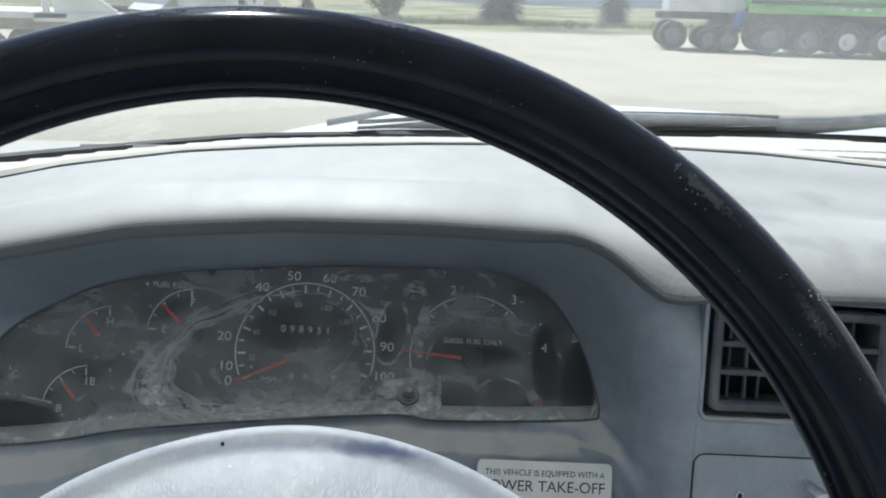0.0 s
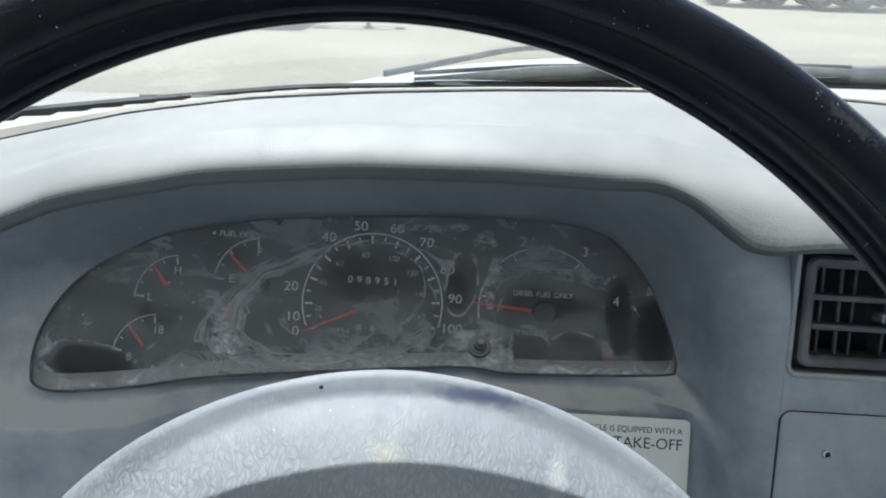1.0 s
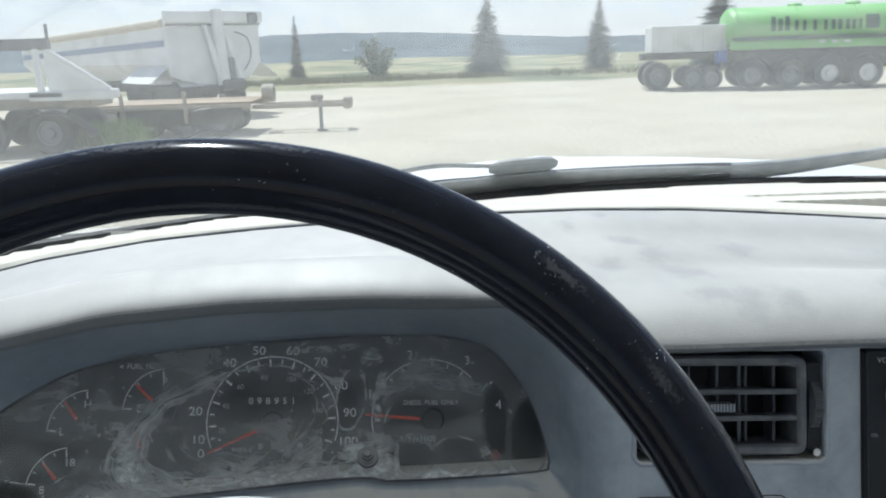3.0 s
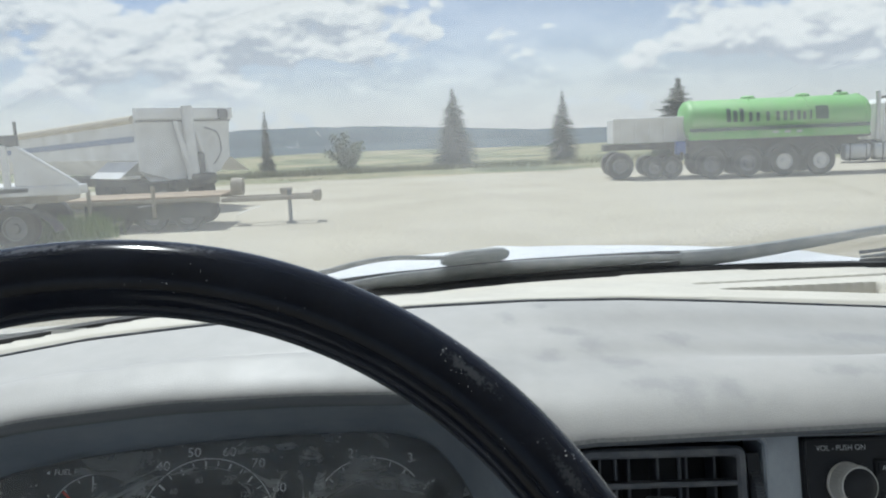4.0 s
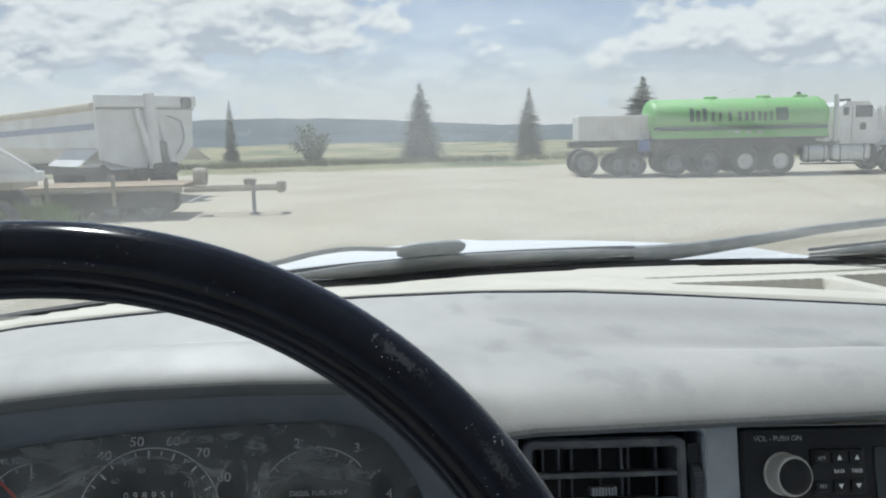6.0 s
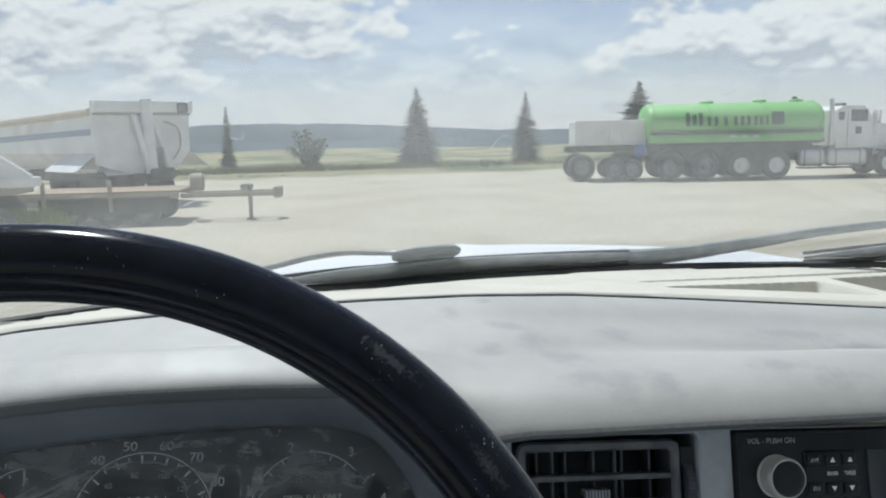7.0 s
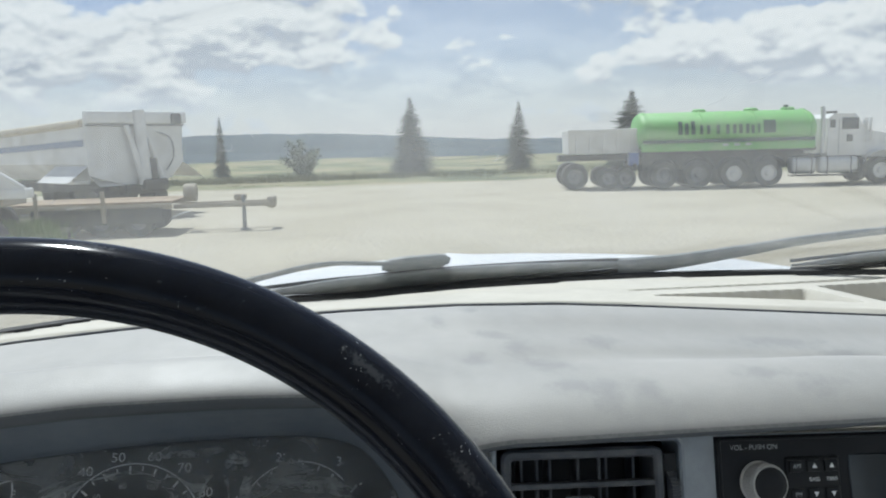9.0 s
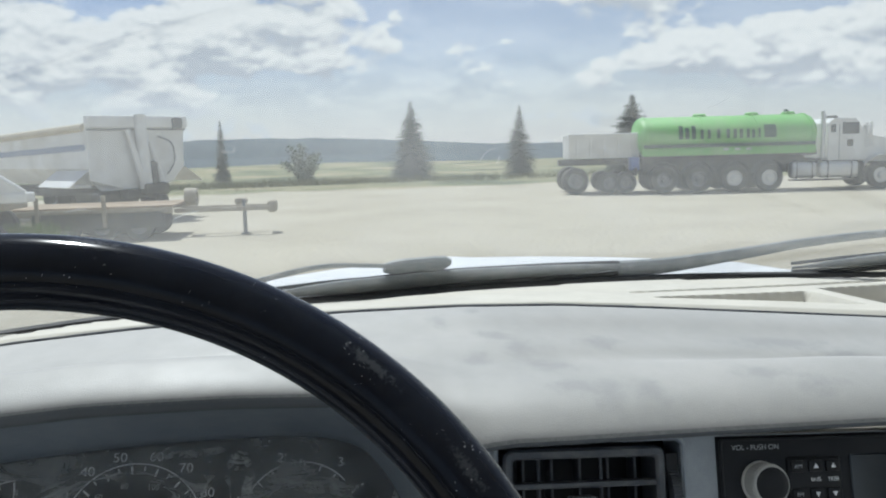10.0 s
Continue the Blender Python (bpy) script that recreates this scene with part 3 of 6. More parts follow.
def dust_light_ledge():
    """Patchy dust on the grey mouldings that face up; their paler tone also stands in for light on the panel."""
    nt = vinyl_dark.node_tree
    link = nt.links.new
    bsdf = nt.nodes["Principled BSDF"]
    before = bsdf.inputs["Base Color"].links[0].from_socket
    geo = node(nt, "ShaderNodeNewGeometry")
    sep = node(nt, "ShaderNodeSeparateXYZ")
    link(geo.outputs["Normal"], sep.inputs[0])
    coord = node(nt, "ShaderNodeTexCoord")
    n = node(nt, "ShaderNodeTexNoise")
    n.inputs["Scale"].default_value, n.inputs["Detail"].default_value, n.inputs["Roughness"].default_value = 28.0, 8.0, 0.65
    link(coord.outputs["Object"], n.inputs["Vector"])
    k = node(nt, "ShaderNodeMath", operation="MULTIPLY_ADD")
    link(n.outputs["Fac"], k.inputs[0])
    k.inputs[1].default_value = 0.9
    link(sep.outputs["Z"], k.inputs[2])
    # faces turned up are lightened in the colour, the brow's underside stays dark
    f = node(nt, "ShaderNodeMapRange", interpolation_type="SMOOTHSTEP")
    link(k.outputs[0], f.inputs["Value"])
    f.inputs["From Min"].default_value, f.inputs["From Max"].default_value = 0.30, 0.98
    f.inputs["To Max"].default_value = 0.72
    mix = node(nt, "ShaderNodeMixRGB")
    link(f.outputs[0], mix.inputs["Fac"]), link(before, mix.inputs["Color1"])
    mix.inputs["Color2"].default_value = (0.42, 0.45, 0.475, 1)
    g = node(nt, "ShaderNodeMapRange", interpolation_type="SMOOTHSTEP")
    link(k.outputs[0], g.inputs["Value"])
    g.inputs["From Min"].default_value, g.inputs["From Max"].default_value = 0.88, 1.25
    g.inputs["To Max"].default_value = 0.85
    thick = node(nt, "ShaderNodeMixRGB")
    link(g.outputs[0], thick.inputs["Fac"]), link(mix.outputs[0], thick.inputs["Color1"])
    thick.inputs["Color2"].default_value = (0.62, 0.60, 0.55, 1)
    link(thick.outputs[0], bsdf.inputs["Base Color"])


def crease_horn():
    """Creased vinyl over the horn pad's face, fading out towards its smooth top edge, with the crease lines coloured
    darker.
    """
    nt = pad_vinyl.node_tree
    link = nt.links.new
    bsdf = nt.nodes["Principled BSDF"]
    coord = node(nt, "ShaderNodeTexCoord")
    warp = node(nt, "ShaderNodeTexNoise")
    warp.inputs["Scale"].default_value, warp.inputs["Detail"].default_value = 130.0, 5.0
    link(coord.outputs["Object"], warp.inputs["Vector"])
    mixv = node(nt, "ShaderNodeMixRGB", blend_type="ADD")
    mixv.inputs["Fac"].default_value = 0.008
    link(coord.outputs["Object"], mixv.inputs["Color1"]), link(warp.outputs["Color"], mixv.inputs["Color2"])
    cells = node(nt, "ShaderNodeTexVoronoi", feature="DISTANCE_TO_EDGE")
    cells.inputs["Scale"].default_value = 520.0
    pull = node(nt, "ShaderNodeMapping")
    pull.inputs["Scale"].default_value = (1.0, 0.33, 0.33)
    link(mixv.outputs[0], pull.inputs["Vector"]), link(pull.outputs[0], cells.inputs["Vector"])
    line = node(nt, "ShaderNodeMapRange", interpolation_type="SMOOTHSTEP")
    link(cells.outputs["Distance"], line.inputs["Value"])
    line.inputs["From Max"].default_value = 0.30
    line.inputs["To Min"].default_value, line.inputs["To Max"].default_value = 1.0, 0.0
    sep = node(nt, "ShaderNodeSeparateXYZ")
    link(coord.outputs["Object"], sep.inputs[0])
    patch = node(nt, "ShaderNodeTexNoise")
    patch.inputs["Scale"].default_value, patch.inputs["Detail"].default_value = 24.0, 4.0
    link(coord.outputs["Object"], patch.inputs["Vector"])
    where = node(nt, "ShaderNodeMath", operation="MULTIPLY_ADD")
    link(patch.outputs["Fac"], where.inputs[0])
    where.inputs[1].default_value = -0.06
    link(sep.outputs["Y"], where.inputs[2])
    low = node(nt, "ShaderNodeMapRange", interpolation_type="SMOOTHSTEP")
    link(where.outputs[0], low.inputs["Value"])
    low.inputs["From Min"].default_value, low.inputs["From Max"].default_value = 0.034, 0.070
    low.inputs["To Min"].default_value, low.inputs["To Max"].default_value = 1.0, 0.0
    deep = node(nt, "ShaderNodeMath", operation="MULTIPLY")
    link(line.outputs[0], deep.inputs[0]), link(low.outputs[0], deep.inputs[1])
    before = bsdf.inputs["Base Color"].links[0].from_socket
    half = node(nt, "ShaderNodeMath", operation="MULTIPLY")
    half.inputs[1].default_value = 0.34
    link(deep.outputs[0], half.inputs[0])
    mix = node(nt, "ShaderNodeMixRGB")
    link(half.outputs[0], mix.inputs["Fac"]), link(before, mix.inputs["Color1"])
    mix.inputs["Color2"].default_value = (0.13, 0.14, 0.155, 1)
    link(mix.outputs[0], bsdf.inputs["Base Color"])
    b = node(nt, "ShaderNodeBump", invert=True)
    b.inputs["Strength"].default_value, b.inputs["Distance"].default_value = 0.28, 0.0008
    link(deep.outputs[0], b.inputs["Height"])
    link(bsdf.inputs["Normal"].links[0].from_socket, b.inputs["Normal"])
    link(b.outputs[0], bsdf.inputs["Normal"])


def scuff_rim():
    """Grey worn patches on the top of the rim, where the black has rubbed off."""
    nt = leather.node_tree
    link = nt.links.new
    bsdf = nt.nodes["Principled BSDF"]
    coord = node(nt, "ShaderNodeTexCoord")
    n = node(nt, "ShaderNodeTexNoise")
    n.inputs["Scale"].default_value, n.inputs["Detail"].default_value, n.inputs["Roughness"].default_value = 420.0, 6.0, 0.75
    link(coord.outputs["Object"], n.inputs["Vector"])
    for x, y, z, rx, ry, turn, amount in ((-0.037, 0.1248, 0.417, 0.027, 0.0028, 4, 0.5), (0.025, 0.1275, 0.419, 0.014, 0.0025, -3, 0.4), (0.141, 0.098, 0.372, 0.016, 0.0025, -24, 0.22), (0.180, 0.075, 0.336, 0.012, 0.0025, -36, 0.18)):
        before = bsdf.inputs["Base Color"].links[0].from_socket
        mp = node(nt, "ShaderNodeMapping", vector_type="TEXTURE")
        mp.inputs["Location"].default_value = (x, y, z)
        mp.inputs["Rotation"].default_value = (0, 0, radians(turn))
        mp.inputs["Scale"].default_value = (rx, ry, 0.016)
        link(coord.outputs["Object"], mp.inputs["Vector"])
        ln = node(nt, "ShaderNodeVectorMath", operation="LENGTH")
        link(mp.outputs[0], ln.inputs[0])
        ragged = node(nt, "ShaderNodeMath", operation="MULTIPLY_ADD")
        link(n.outputs["Fac"], ragged.inputs[0])
        ragged.inputs[1].default_value = 4.5
        link(ln.outputs["Value"], ragged.inputs[2])
        f = node(nt, "ShaderNodeMapRange", interpolation_type="SMOOTHSTEP")
        link(ragged.outputs[0], f.inputs["Value"])
        f.inputs["From Min"].default_value, f.inputs["From Max"].default_value = 2.5, 3.2
        f.inputs["To Min"].default_value, f.inputs["To Max"].default_value = amount, 0.0
        mix = node(nt, "ShaderNodeMixRGB")
        link(f.outputs[0], mix.inputs["Fac"]), link(before, mix.inputs["Color1"])
        mix.inputs["Color2"].default_value = (0.15, 0.155, 0.165, 1)
        link(mix.outputs[0], bsdf.inputs["Base Color"])


dust_shade_pad()
scuff_rim()
crease_horn()
dust_light_ledge()
smudge_pad()
scuff_horn()
ground_mat = ground_material()


# ---- mesh helpers ----
def mesh_of(name, bm, mat, sharp=35):
    bm.normal_update()
    me = bpy.data.meshes.new(name)
    bm.to_mesh(me)
    bm.free()
    me.materials.append(mat)
    me.polygons.foreach_set("use_smooth", [True] * len(me.polygons))
    me.set_sharp_from_angle(angle=radians(sharp))
    me.update()
    return me


def thing(name, at, label, category, group="", m=None, kind=""):
    """An Empty at a thing's base, which carries its tags and parents its parts."""
    ob = new(name)
    ob.empty_display_size = 0.05
    ob.matrix_basis = (m or Matrix()) @ pose(*at)
    return tagged(ob, label, category, group, kind)


def part(name, bm, mat, parent, label="", m=None, sharp=35):
    """One mesh under a thing or a part. bm is in the world, or in the coordinates that m places in the world."""
    root = parent
    while root.parent:
        root = root.parent
    bm.transform(root.matrix_basis.inverted() @ (m or Matrix()))
    ob = new(name, mesh_of(name, bm, mat, sharp))
    ob.parent = parent
    return tagged(ob, label)


def lone(name, bm, mat, label, category="", kind="", m=None, group="", sharp=35):
    """A thing that is one mesh."""
    if m:
        bm.transform(m)
    ob = new(name, mesh_of(name, bm, mat, sharp))
    return tagged(ob, label, category, group, kind)


def box(c, s, bevel=0.0, seg=2, m=None, bm=None):
    bm = bm or bmesh.new()
    got = bmesh.ops.create_cube(bm, size=1.0, matrix=(m or Matrix()) @ Matrix.LocRotScale(c, None, s))
    if bevel:
        vs = set(got["verts"])
        es = [e for e in bm.edges if e.verts[0] in vs and e.verts[1] in vs]
        bmesh.ops.bevel(bm, geom=es, offset=bevel, segments=seg, affect="EDGES", profile=0.5, clamp_overlap=True)
    return bm


def loft(rings, closed=True, caps=False, bm=None):
    """Skin over rings of equal length."""
    bm = bm or bmesh.new()
    vs = [[bm.verts.new(p) for p in ring] for ring in rings]
    n = len(rings[0])
    for a, b in zip(vs, vs[1:]):
        for i in range(n if closed else n - 1):
            j = (i + 1) % n
            bm.faces.new((a[i], a[j], b[j], b[i]))
    if caps:
        bm.faces.new(list(reversed(vs[0])))
        bm.faces.new(vs[-1])
    bmesh.ops.recalc_face_normals(bm, faces=bm.faces[:])
    return bm


def tube(points, r, seg=10, bm=None, flat=1.0, up=(0, 0, 1)):
    """A rod along points; r one radius or one a point; flat squeezes it along up."""
    pts = [Vector(p) for p in points]
    rs = r if isinstance(r, (list, tuple)) else [r] * len(pts)
    rings = []
    for k, p in enumerate(pts):
        d = (pts[min(k + 1, len(pts) - 1)] - pts[max(k - 1, 0)]).normalized()
        u = Vector(up)
        if abs(d.dot(u)) > 0.95:
            u = Vector((1, 0, 0))
        side = d.cross(u).normalized()
        upv = side.cross(d)
        rings.append([p + side * math.cos(a) * rs[k] + upv * math.sin(a) * rs[k] * flat for a in [2 * math.pi * i / seg for i in range(seg)]])
    return loft(rings, True, True, bm)


def lathe(profile, seg=32, m=None, bm=None):
    """Turns (radius, height) pairs round the z axis."""
    m = m or Matrix()
    rings = [[m @ Vector((r * math.cos(a), r * math.sin(a), h)) for a in [2 * math.pi * i / seg for i in range(seg)]] for r, h in profile]
    return loft(rings, True, True, bm)


def smooth_line(points, n, closed=False):
    """n points evenly along a Catmull-Rom curve through the given ones."""
    p = [np.array(q, float) for q in points]
    k = len(p)
    out = []
    spans = k if closed else k - 1
    for i in range(n):
        u = i * spans / (n if closed else n - 1)
        s = min(int(u), spans - 1)
        f = u - s
        if closed:
            a, b, c, d = (p[(s + j) % k] for j in (-1, 0, 1, 2))
        else:
            a, b, c, d = (p[min(max(s + j, 0), k - 1)] for j in (-1, 0, 1, 2))
        out.append(0.5 * ((2 * b) + (c - a) * f + (2 * a - 5 * b + 4 * c - d) * f * f + (3 * b - a - 3 * c + d) * f ** 3))
    return out


def interp(x, table):
    return [float(np.interp(x, [r[0] for r in table], [r[k] for r in table])) for k in range(1, len(table[0]))]


def text_mesh(body, size, align="CENTER", extrude=0.0, width=1.0):
    """Lettering in the built-in font as a bmesh, in the xy plane, centred on its middle height."""
    cu = bpy.data.curves.new("lettering", "FONT")
    cu.body, cu.size, cu.align_x, cu.align_y, cu.extrude = body, size, align, "CENTER", extrude
    ob = bpy.data.objects.new("lettering", cu)
    scene.collection.objects.link(ob)
    me = bpy.data.meshes.new_from_object(ob.evaluated_get(bpy.context.evaluated_depsgraph_get()))
    bm = bmesh.new()
    bm.from_mesh(me)
    bpy.data.objects.remove(ob)
    bpy.data.curves.remove(cu)
    bpy.data.meshes.remove(me)
    if width != 1.0:
        bm.transform(Matrix.Diagonal((width, 1, 1, 1)))
    return bm


def plate_with_holes(x0, x1, y0, y1, holes, thick, lip=0.0):
    """A flat plate in the xy plane, its face at z = 0, with rectangular holes right through."""
    xs = sorted({x0, x1, *[h[0] for h in holes], *[h[1] for h in holes]})
    ys = sorted({y0, y1, *[h[2] for h in holes], *[h[3] for h in holes]})
    bm = bmesh.new()
    grid = {}

    def v(i, j):
        if (i, j) not in grid:
            grid[i, j] = bm.verts.new((xs[i], ys[j], 0))
        return grid[i, j]

    for i in range(len(xs) - 1):
        for j in range(len(ys) - 1):
            cx, cy = (xs[i] + xs[i + 1]) / 2, (ys[j] + ys[j + 1]) / 2
            if any(h[0] < cx < h[1] and h[2] < cy < h[3] for h in holes):
                continue
            bm.faces.new((v(i, j), v(i + 1, j), v(i + 1, j + 1), v(i, j + 1)))
    got = bmesh.ops.extrude_face_region(bm, geom=bm.faces[:])
    for e in got["geom"]:
        if isinstance(e, bmesh.types.BMVert):
            e.co.z -= thick
    bmesh.ops.recalc_face_normals(bm, faces=bm.faces[:])
    return bm


def rounded_frame(w, h, r, border, depth, seg=6):
    """A rectangular picture-frame ring with rounded corners, its face at z = 0."""
    def outline(w, h, r):
        pts = []
        for cx, cy, a0 in ((w / 2 - r, h / 2 - r, 0), (-w / 2 + r, h / 2 - r, 90), (-w / 2 + r, -h / 2 + r, 180), (w / 2 - r, -h / 2 + r, 270)):
            for k in range(seg + 1):
                a = radians(a0 + 90 * k / seg)
                pts.append((cx + r * math.cos(a), cy + r * math.sin(a)))
        return pts
    o, i = outline(w, h, r), outline(w - 2 * border, h - 2 * border, max(r - border, r * 0.35))
    mid = outline(w - border * 0.5, h - border * 0.5, max(r - border * 0.25, 0.0005))
    mid2 = outline(w - border * 1.5, h - border * 1.5, max(r - border * 0.75, r * 0.35))
    ring = lambda ps, z: [(x, y, z) for x, y in ps]
    return loft([ring(o, -depth), ring(o, -border * 0.3), ring(mid, 0), ring(mid2, 0), ring(i, -border * 0.3), ring(i, -depth), ring(o, -depth)])


def rounded_plate(w, h, r, depth, seg=6):
    """A flat plate with rounded corners and a slightly eased edge, its face at z = 0."""
    def outline(inset, z):
        pts = []
        for cx, cy, a0 in ((w / 2 - r, h / 2 - r, 0), (-w / 2 + r, h / 2 - r, 90), (-w / 2 + r, -h / 2 + r, 180), (w / 2 - r, -h / 2 + r, 270)):
            for k in range(seg + 1):
                a = radians(a0 + 90 * k / seg)
                pts.append((cx + (r - inset) * math.cos(a), cy + (r - inset) * math.sin(a), z))
        return pts
    e = min(depth * 0.4, r * 0.5)
    return loft([outline(0, -depth), outline(0, -e), outline(e * 0.3, -e * 0.3), outline(e, 0)], True, True)


# Planes of the dash, in cab coordinates: x right, y up along the plane, z towards the driver.
def plane(origin, up):
    u = Vector(up).normalized()
    n = Vector((1, 0, 0)).cross(u)
    m = Matrix(((1, u.x, n.x, origin[0]), (0, u.y, n.y, origin[1]), (0, u.z, n.z, origin[2]), (0, 0, 0, 1)))
    return CAB @ m


DIAL = plane((0, 0.66, 1.39), (0, 0.42, 1))
LENS = plane((0, 0.564, 1.325), (0, 1.02, 1))
PANEL = plane((0, 0.498, 1.376), (0, 0.30, 1))
RIM = CAB @ pose(0.0384, 0.2166, 1.4131, 0, 0, 1.45) @ pose(0, 0, 0, 90 - math.degrees(0.5577), 0, 0)
WHEEL = plane((0.0381, 0.2519, 1.3998), (0, math.sin(0.8493), math.cos(0.8493)))


# ---- cab shell ----
def base_line(x):
    """Where the windscreen meets the cowl: y and z at a place across the cab."""
    return 1.20 - 0.35 * (x - 0.65) ** 2, 1.44 + 0.05 * (x - 0.13) + 0.018 * min(max((0.24 - x) / 0.34, 0), 1)


RAKE = radians(40)


def on_glass(x, s, off=0.0):
    """A point s metres up the windscreen, off metres outside it."""
    y, z = base_line(x)
    return Vector((x, y - s * math.cos(RAKE) + off * math.sin(RAKE), z + s * math.sin(RAKE) + off * math.cos(RAKE)))


def build_shell():
    xs = np.linspace(-0.62, 1.78, 49)
    ss = np.linspace(-0.05, 1.0, 14)
    inner = [[on_glass(x, s, 0.0) for x in xs] for s in ss]
    outer = [[on_glass(x, s, 0.005) for x in xs] for s in ss]
    bm = bmesh.new()
    va = [[bm.verts.new(p) for p in row] for row in inner]
    vb = [[bm.verts.new(p) for p in row] for row in outer]
    for j in range(len(ss) - 1):
        for i in range(len(xs) - 1):
            bm.faces.new((va[j][i], va[j + 1][i], va[j + 1][i + 1], va[j][i + 1]))
            bm.faces.new((vb[j][i], vb[j][i + 1], vb[j + 1][i + 1], vb[j + 1][i]))
    ob = lone("window_1", bm, windscreen_glass, "dusty raked truck windscreen with faint wiper marks", "windscreen", "structure", CAB)
    ob.visible_shadow = False
    # chips and scratches in the glass
    for pts, r in (([(0.671, 0.435), (0.688, 0.443), (0.702, 0.456)], 0.0004), ([(0.636, 0.394), (0.646, 0.401), (0.654, 0.411)], 0.0003), ([(0.363, 0.301), (0.366, 0.314), (0.373, 0.324), (0.380, 0.326)], 0.0005),
                   ([(0.386, 0.310), (0.388, 0.302), (0.385, 0.295)], 0.0007), ([(0.066, 0.318), (0.072, 0.315), (0.078, 0.319), (0.078, 0.327)], 0.0005), ([(0.097, 0.345), (0.102, 0.335)], 0.0004),
                   ([(-0.088, 0.213), (-0.080, 0.2165), (-0.072, 0.217)], 0.0008), ([(-0.064, 0.236), (-0.060, 0.244), (-0.056, 0.238)], 0.0006), ([(0.006, 0.194), (0.018, 0.203), (0.031, 0.209)], 0.0007), ([(-0.098, 0.226), (-0.094, 0.231)], 0.0009)):
        chip = new("scratch", mesh_of("scratch", tube([CAB @ on_glass(x, q, -0.0008) for x, q in smooth_line(pts, 9)], r * 0.6, 5), chip_glass))
        chip.parent = ob
    # black seal along the foot of the glass
    part_pts = [on_glass(x, -0.024, -0.006) for x in np.linspace(-0.6, 1.76, 60)]
    seal = tube(part_pts, 0.008, 8)
    edge = [[on_glass(x, -0.027, 0.004) + Vector((0, dy, dz)) for dy, dz in ((-0.012, 0.0), (0.004, 0.0), (0.004, -0.09), (-0.012, -0.09))] for x in np.linspace(-0.6, 1.76, 60)]
    loft(edge, True, True, seal)
    lone("trim", seal, rubber, "black rubber seal along the windscreen foot", "trim", "structure", CAB)
    # unseen shell: roof, rear wall, floor, doors with window openings, pillars; pale and open for fill light
    top = on_glass(0.58, 1.0)
    bm = box((0.58, (top.y - 0.9) / 2, top.z + 0.03), (2.5, top.y + 0.9, 0.05), 0.01)
    lone("ceiling", bm, headliner, "unseen plain cab headliner, pale to bounce light down", "ceiling", "structure", CAB)
    bm = plate_with_holes(-0.67, 1.83, 0.62, top.z + 0.03, [(-0.5, 1.66, 1.22, 2.02)], 0.05)
    bm.transform(Matrix(((1, 0, 0, 0), (0, 0, 1, -0.9), (0, 1, 0, 0), (0, 0, 0, 1))))
    bmesh.ops.recalc_face_normals(bm, faces=bm.faces[:])
    lone("wall_south", bm, bounce_trim, "unseen plain rear wall of the cab, pale for fill, with a window opening", "wall", "structure", CAB)
    bm = box((0.58, 0.1, 0.62), (2.5, 2.1, 0.05), 0.01)
    lone("floor", bm, bounce_trim, "unseen plain cab floor, pale to bounce light up", "floor", "structure", CAB)
    # the unseen driver's side is opened to let light in, the other door is shut
    for nm, x, hole, words in (("wall_west", -0.65, (-0.55, 0.74, 0.72, 2.05), "unseen plain pale grey cab side, opened up to let light in"), ("wall_east", 1.81, (-0.78, 0.52, 1.26, 2.03), "unseen plain cab door wall, pale for fill, with a window opening")):
        m = Matrix(((0, 0, 1, x), (1, 0, 0, 0), (0, 1, 0, 0), (0, 0, 0, 1)))
        bm = plate_with_holes(-0.9, 1.0, 0.62, top.z + 0.03, [hole], 0.05)
        lone(nm, bm, bounce_trim, words, "wall", "structure", CAB @ m)
    bm = box((1.785, -0.13, 1.645), (0.005, 1.31, 0.78))
    ob = lone("window_2", bm, side_glass, "clear door window of the cab", "window", "structure", CAB)
    ob.visible_shadow = False
    for nm, x0 in (("pillar_west", -0.63), ("pillar_east", 1.79)):
        bm = tube([on_glass(x0, -0.05, -0.03), on_glass(x0, 0.5, -0.03), on_glass(x0, 1.02, -0.03)], 0.05, 12)
        lone(nm, bm, vinyl_dark, "plain grey windscreen pillar trim", "pillar", "structure", CAB)
    # firewall under the dash
    bm = box((0.58, 0.80, 0.95), (2.4, 0.04, 0.62))
    lone("wall_north", bm, vinyl_black, "plain black firewall under the dash", "wall", "structure", CAB)


build_shell()

# ---- dashboard ----
CREST = [(-0.62, 0.66, 1.30), (-0.45, 0.68, 1.395), (-0.3, 0.695, 1.440), (-0.2, 0.70, 1.467), (-0.1, 0.70, 1.486), (0, 0.70, 1.498), (0.1, 0.70, 1.507),
         (0.2, 0.70, 1.514), (0.3, 0.70, 1.519), (0.4, 0.70, 1.520), (0.5, 0.70, 1.517), (0.8, 0.70, 1.505), (1.3, 0.69, 1.485), (1.76, 0.66, 1.44)]
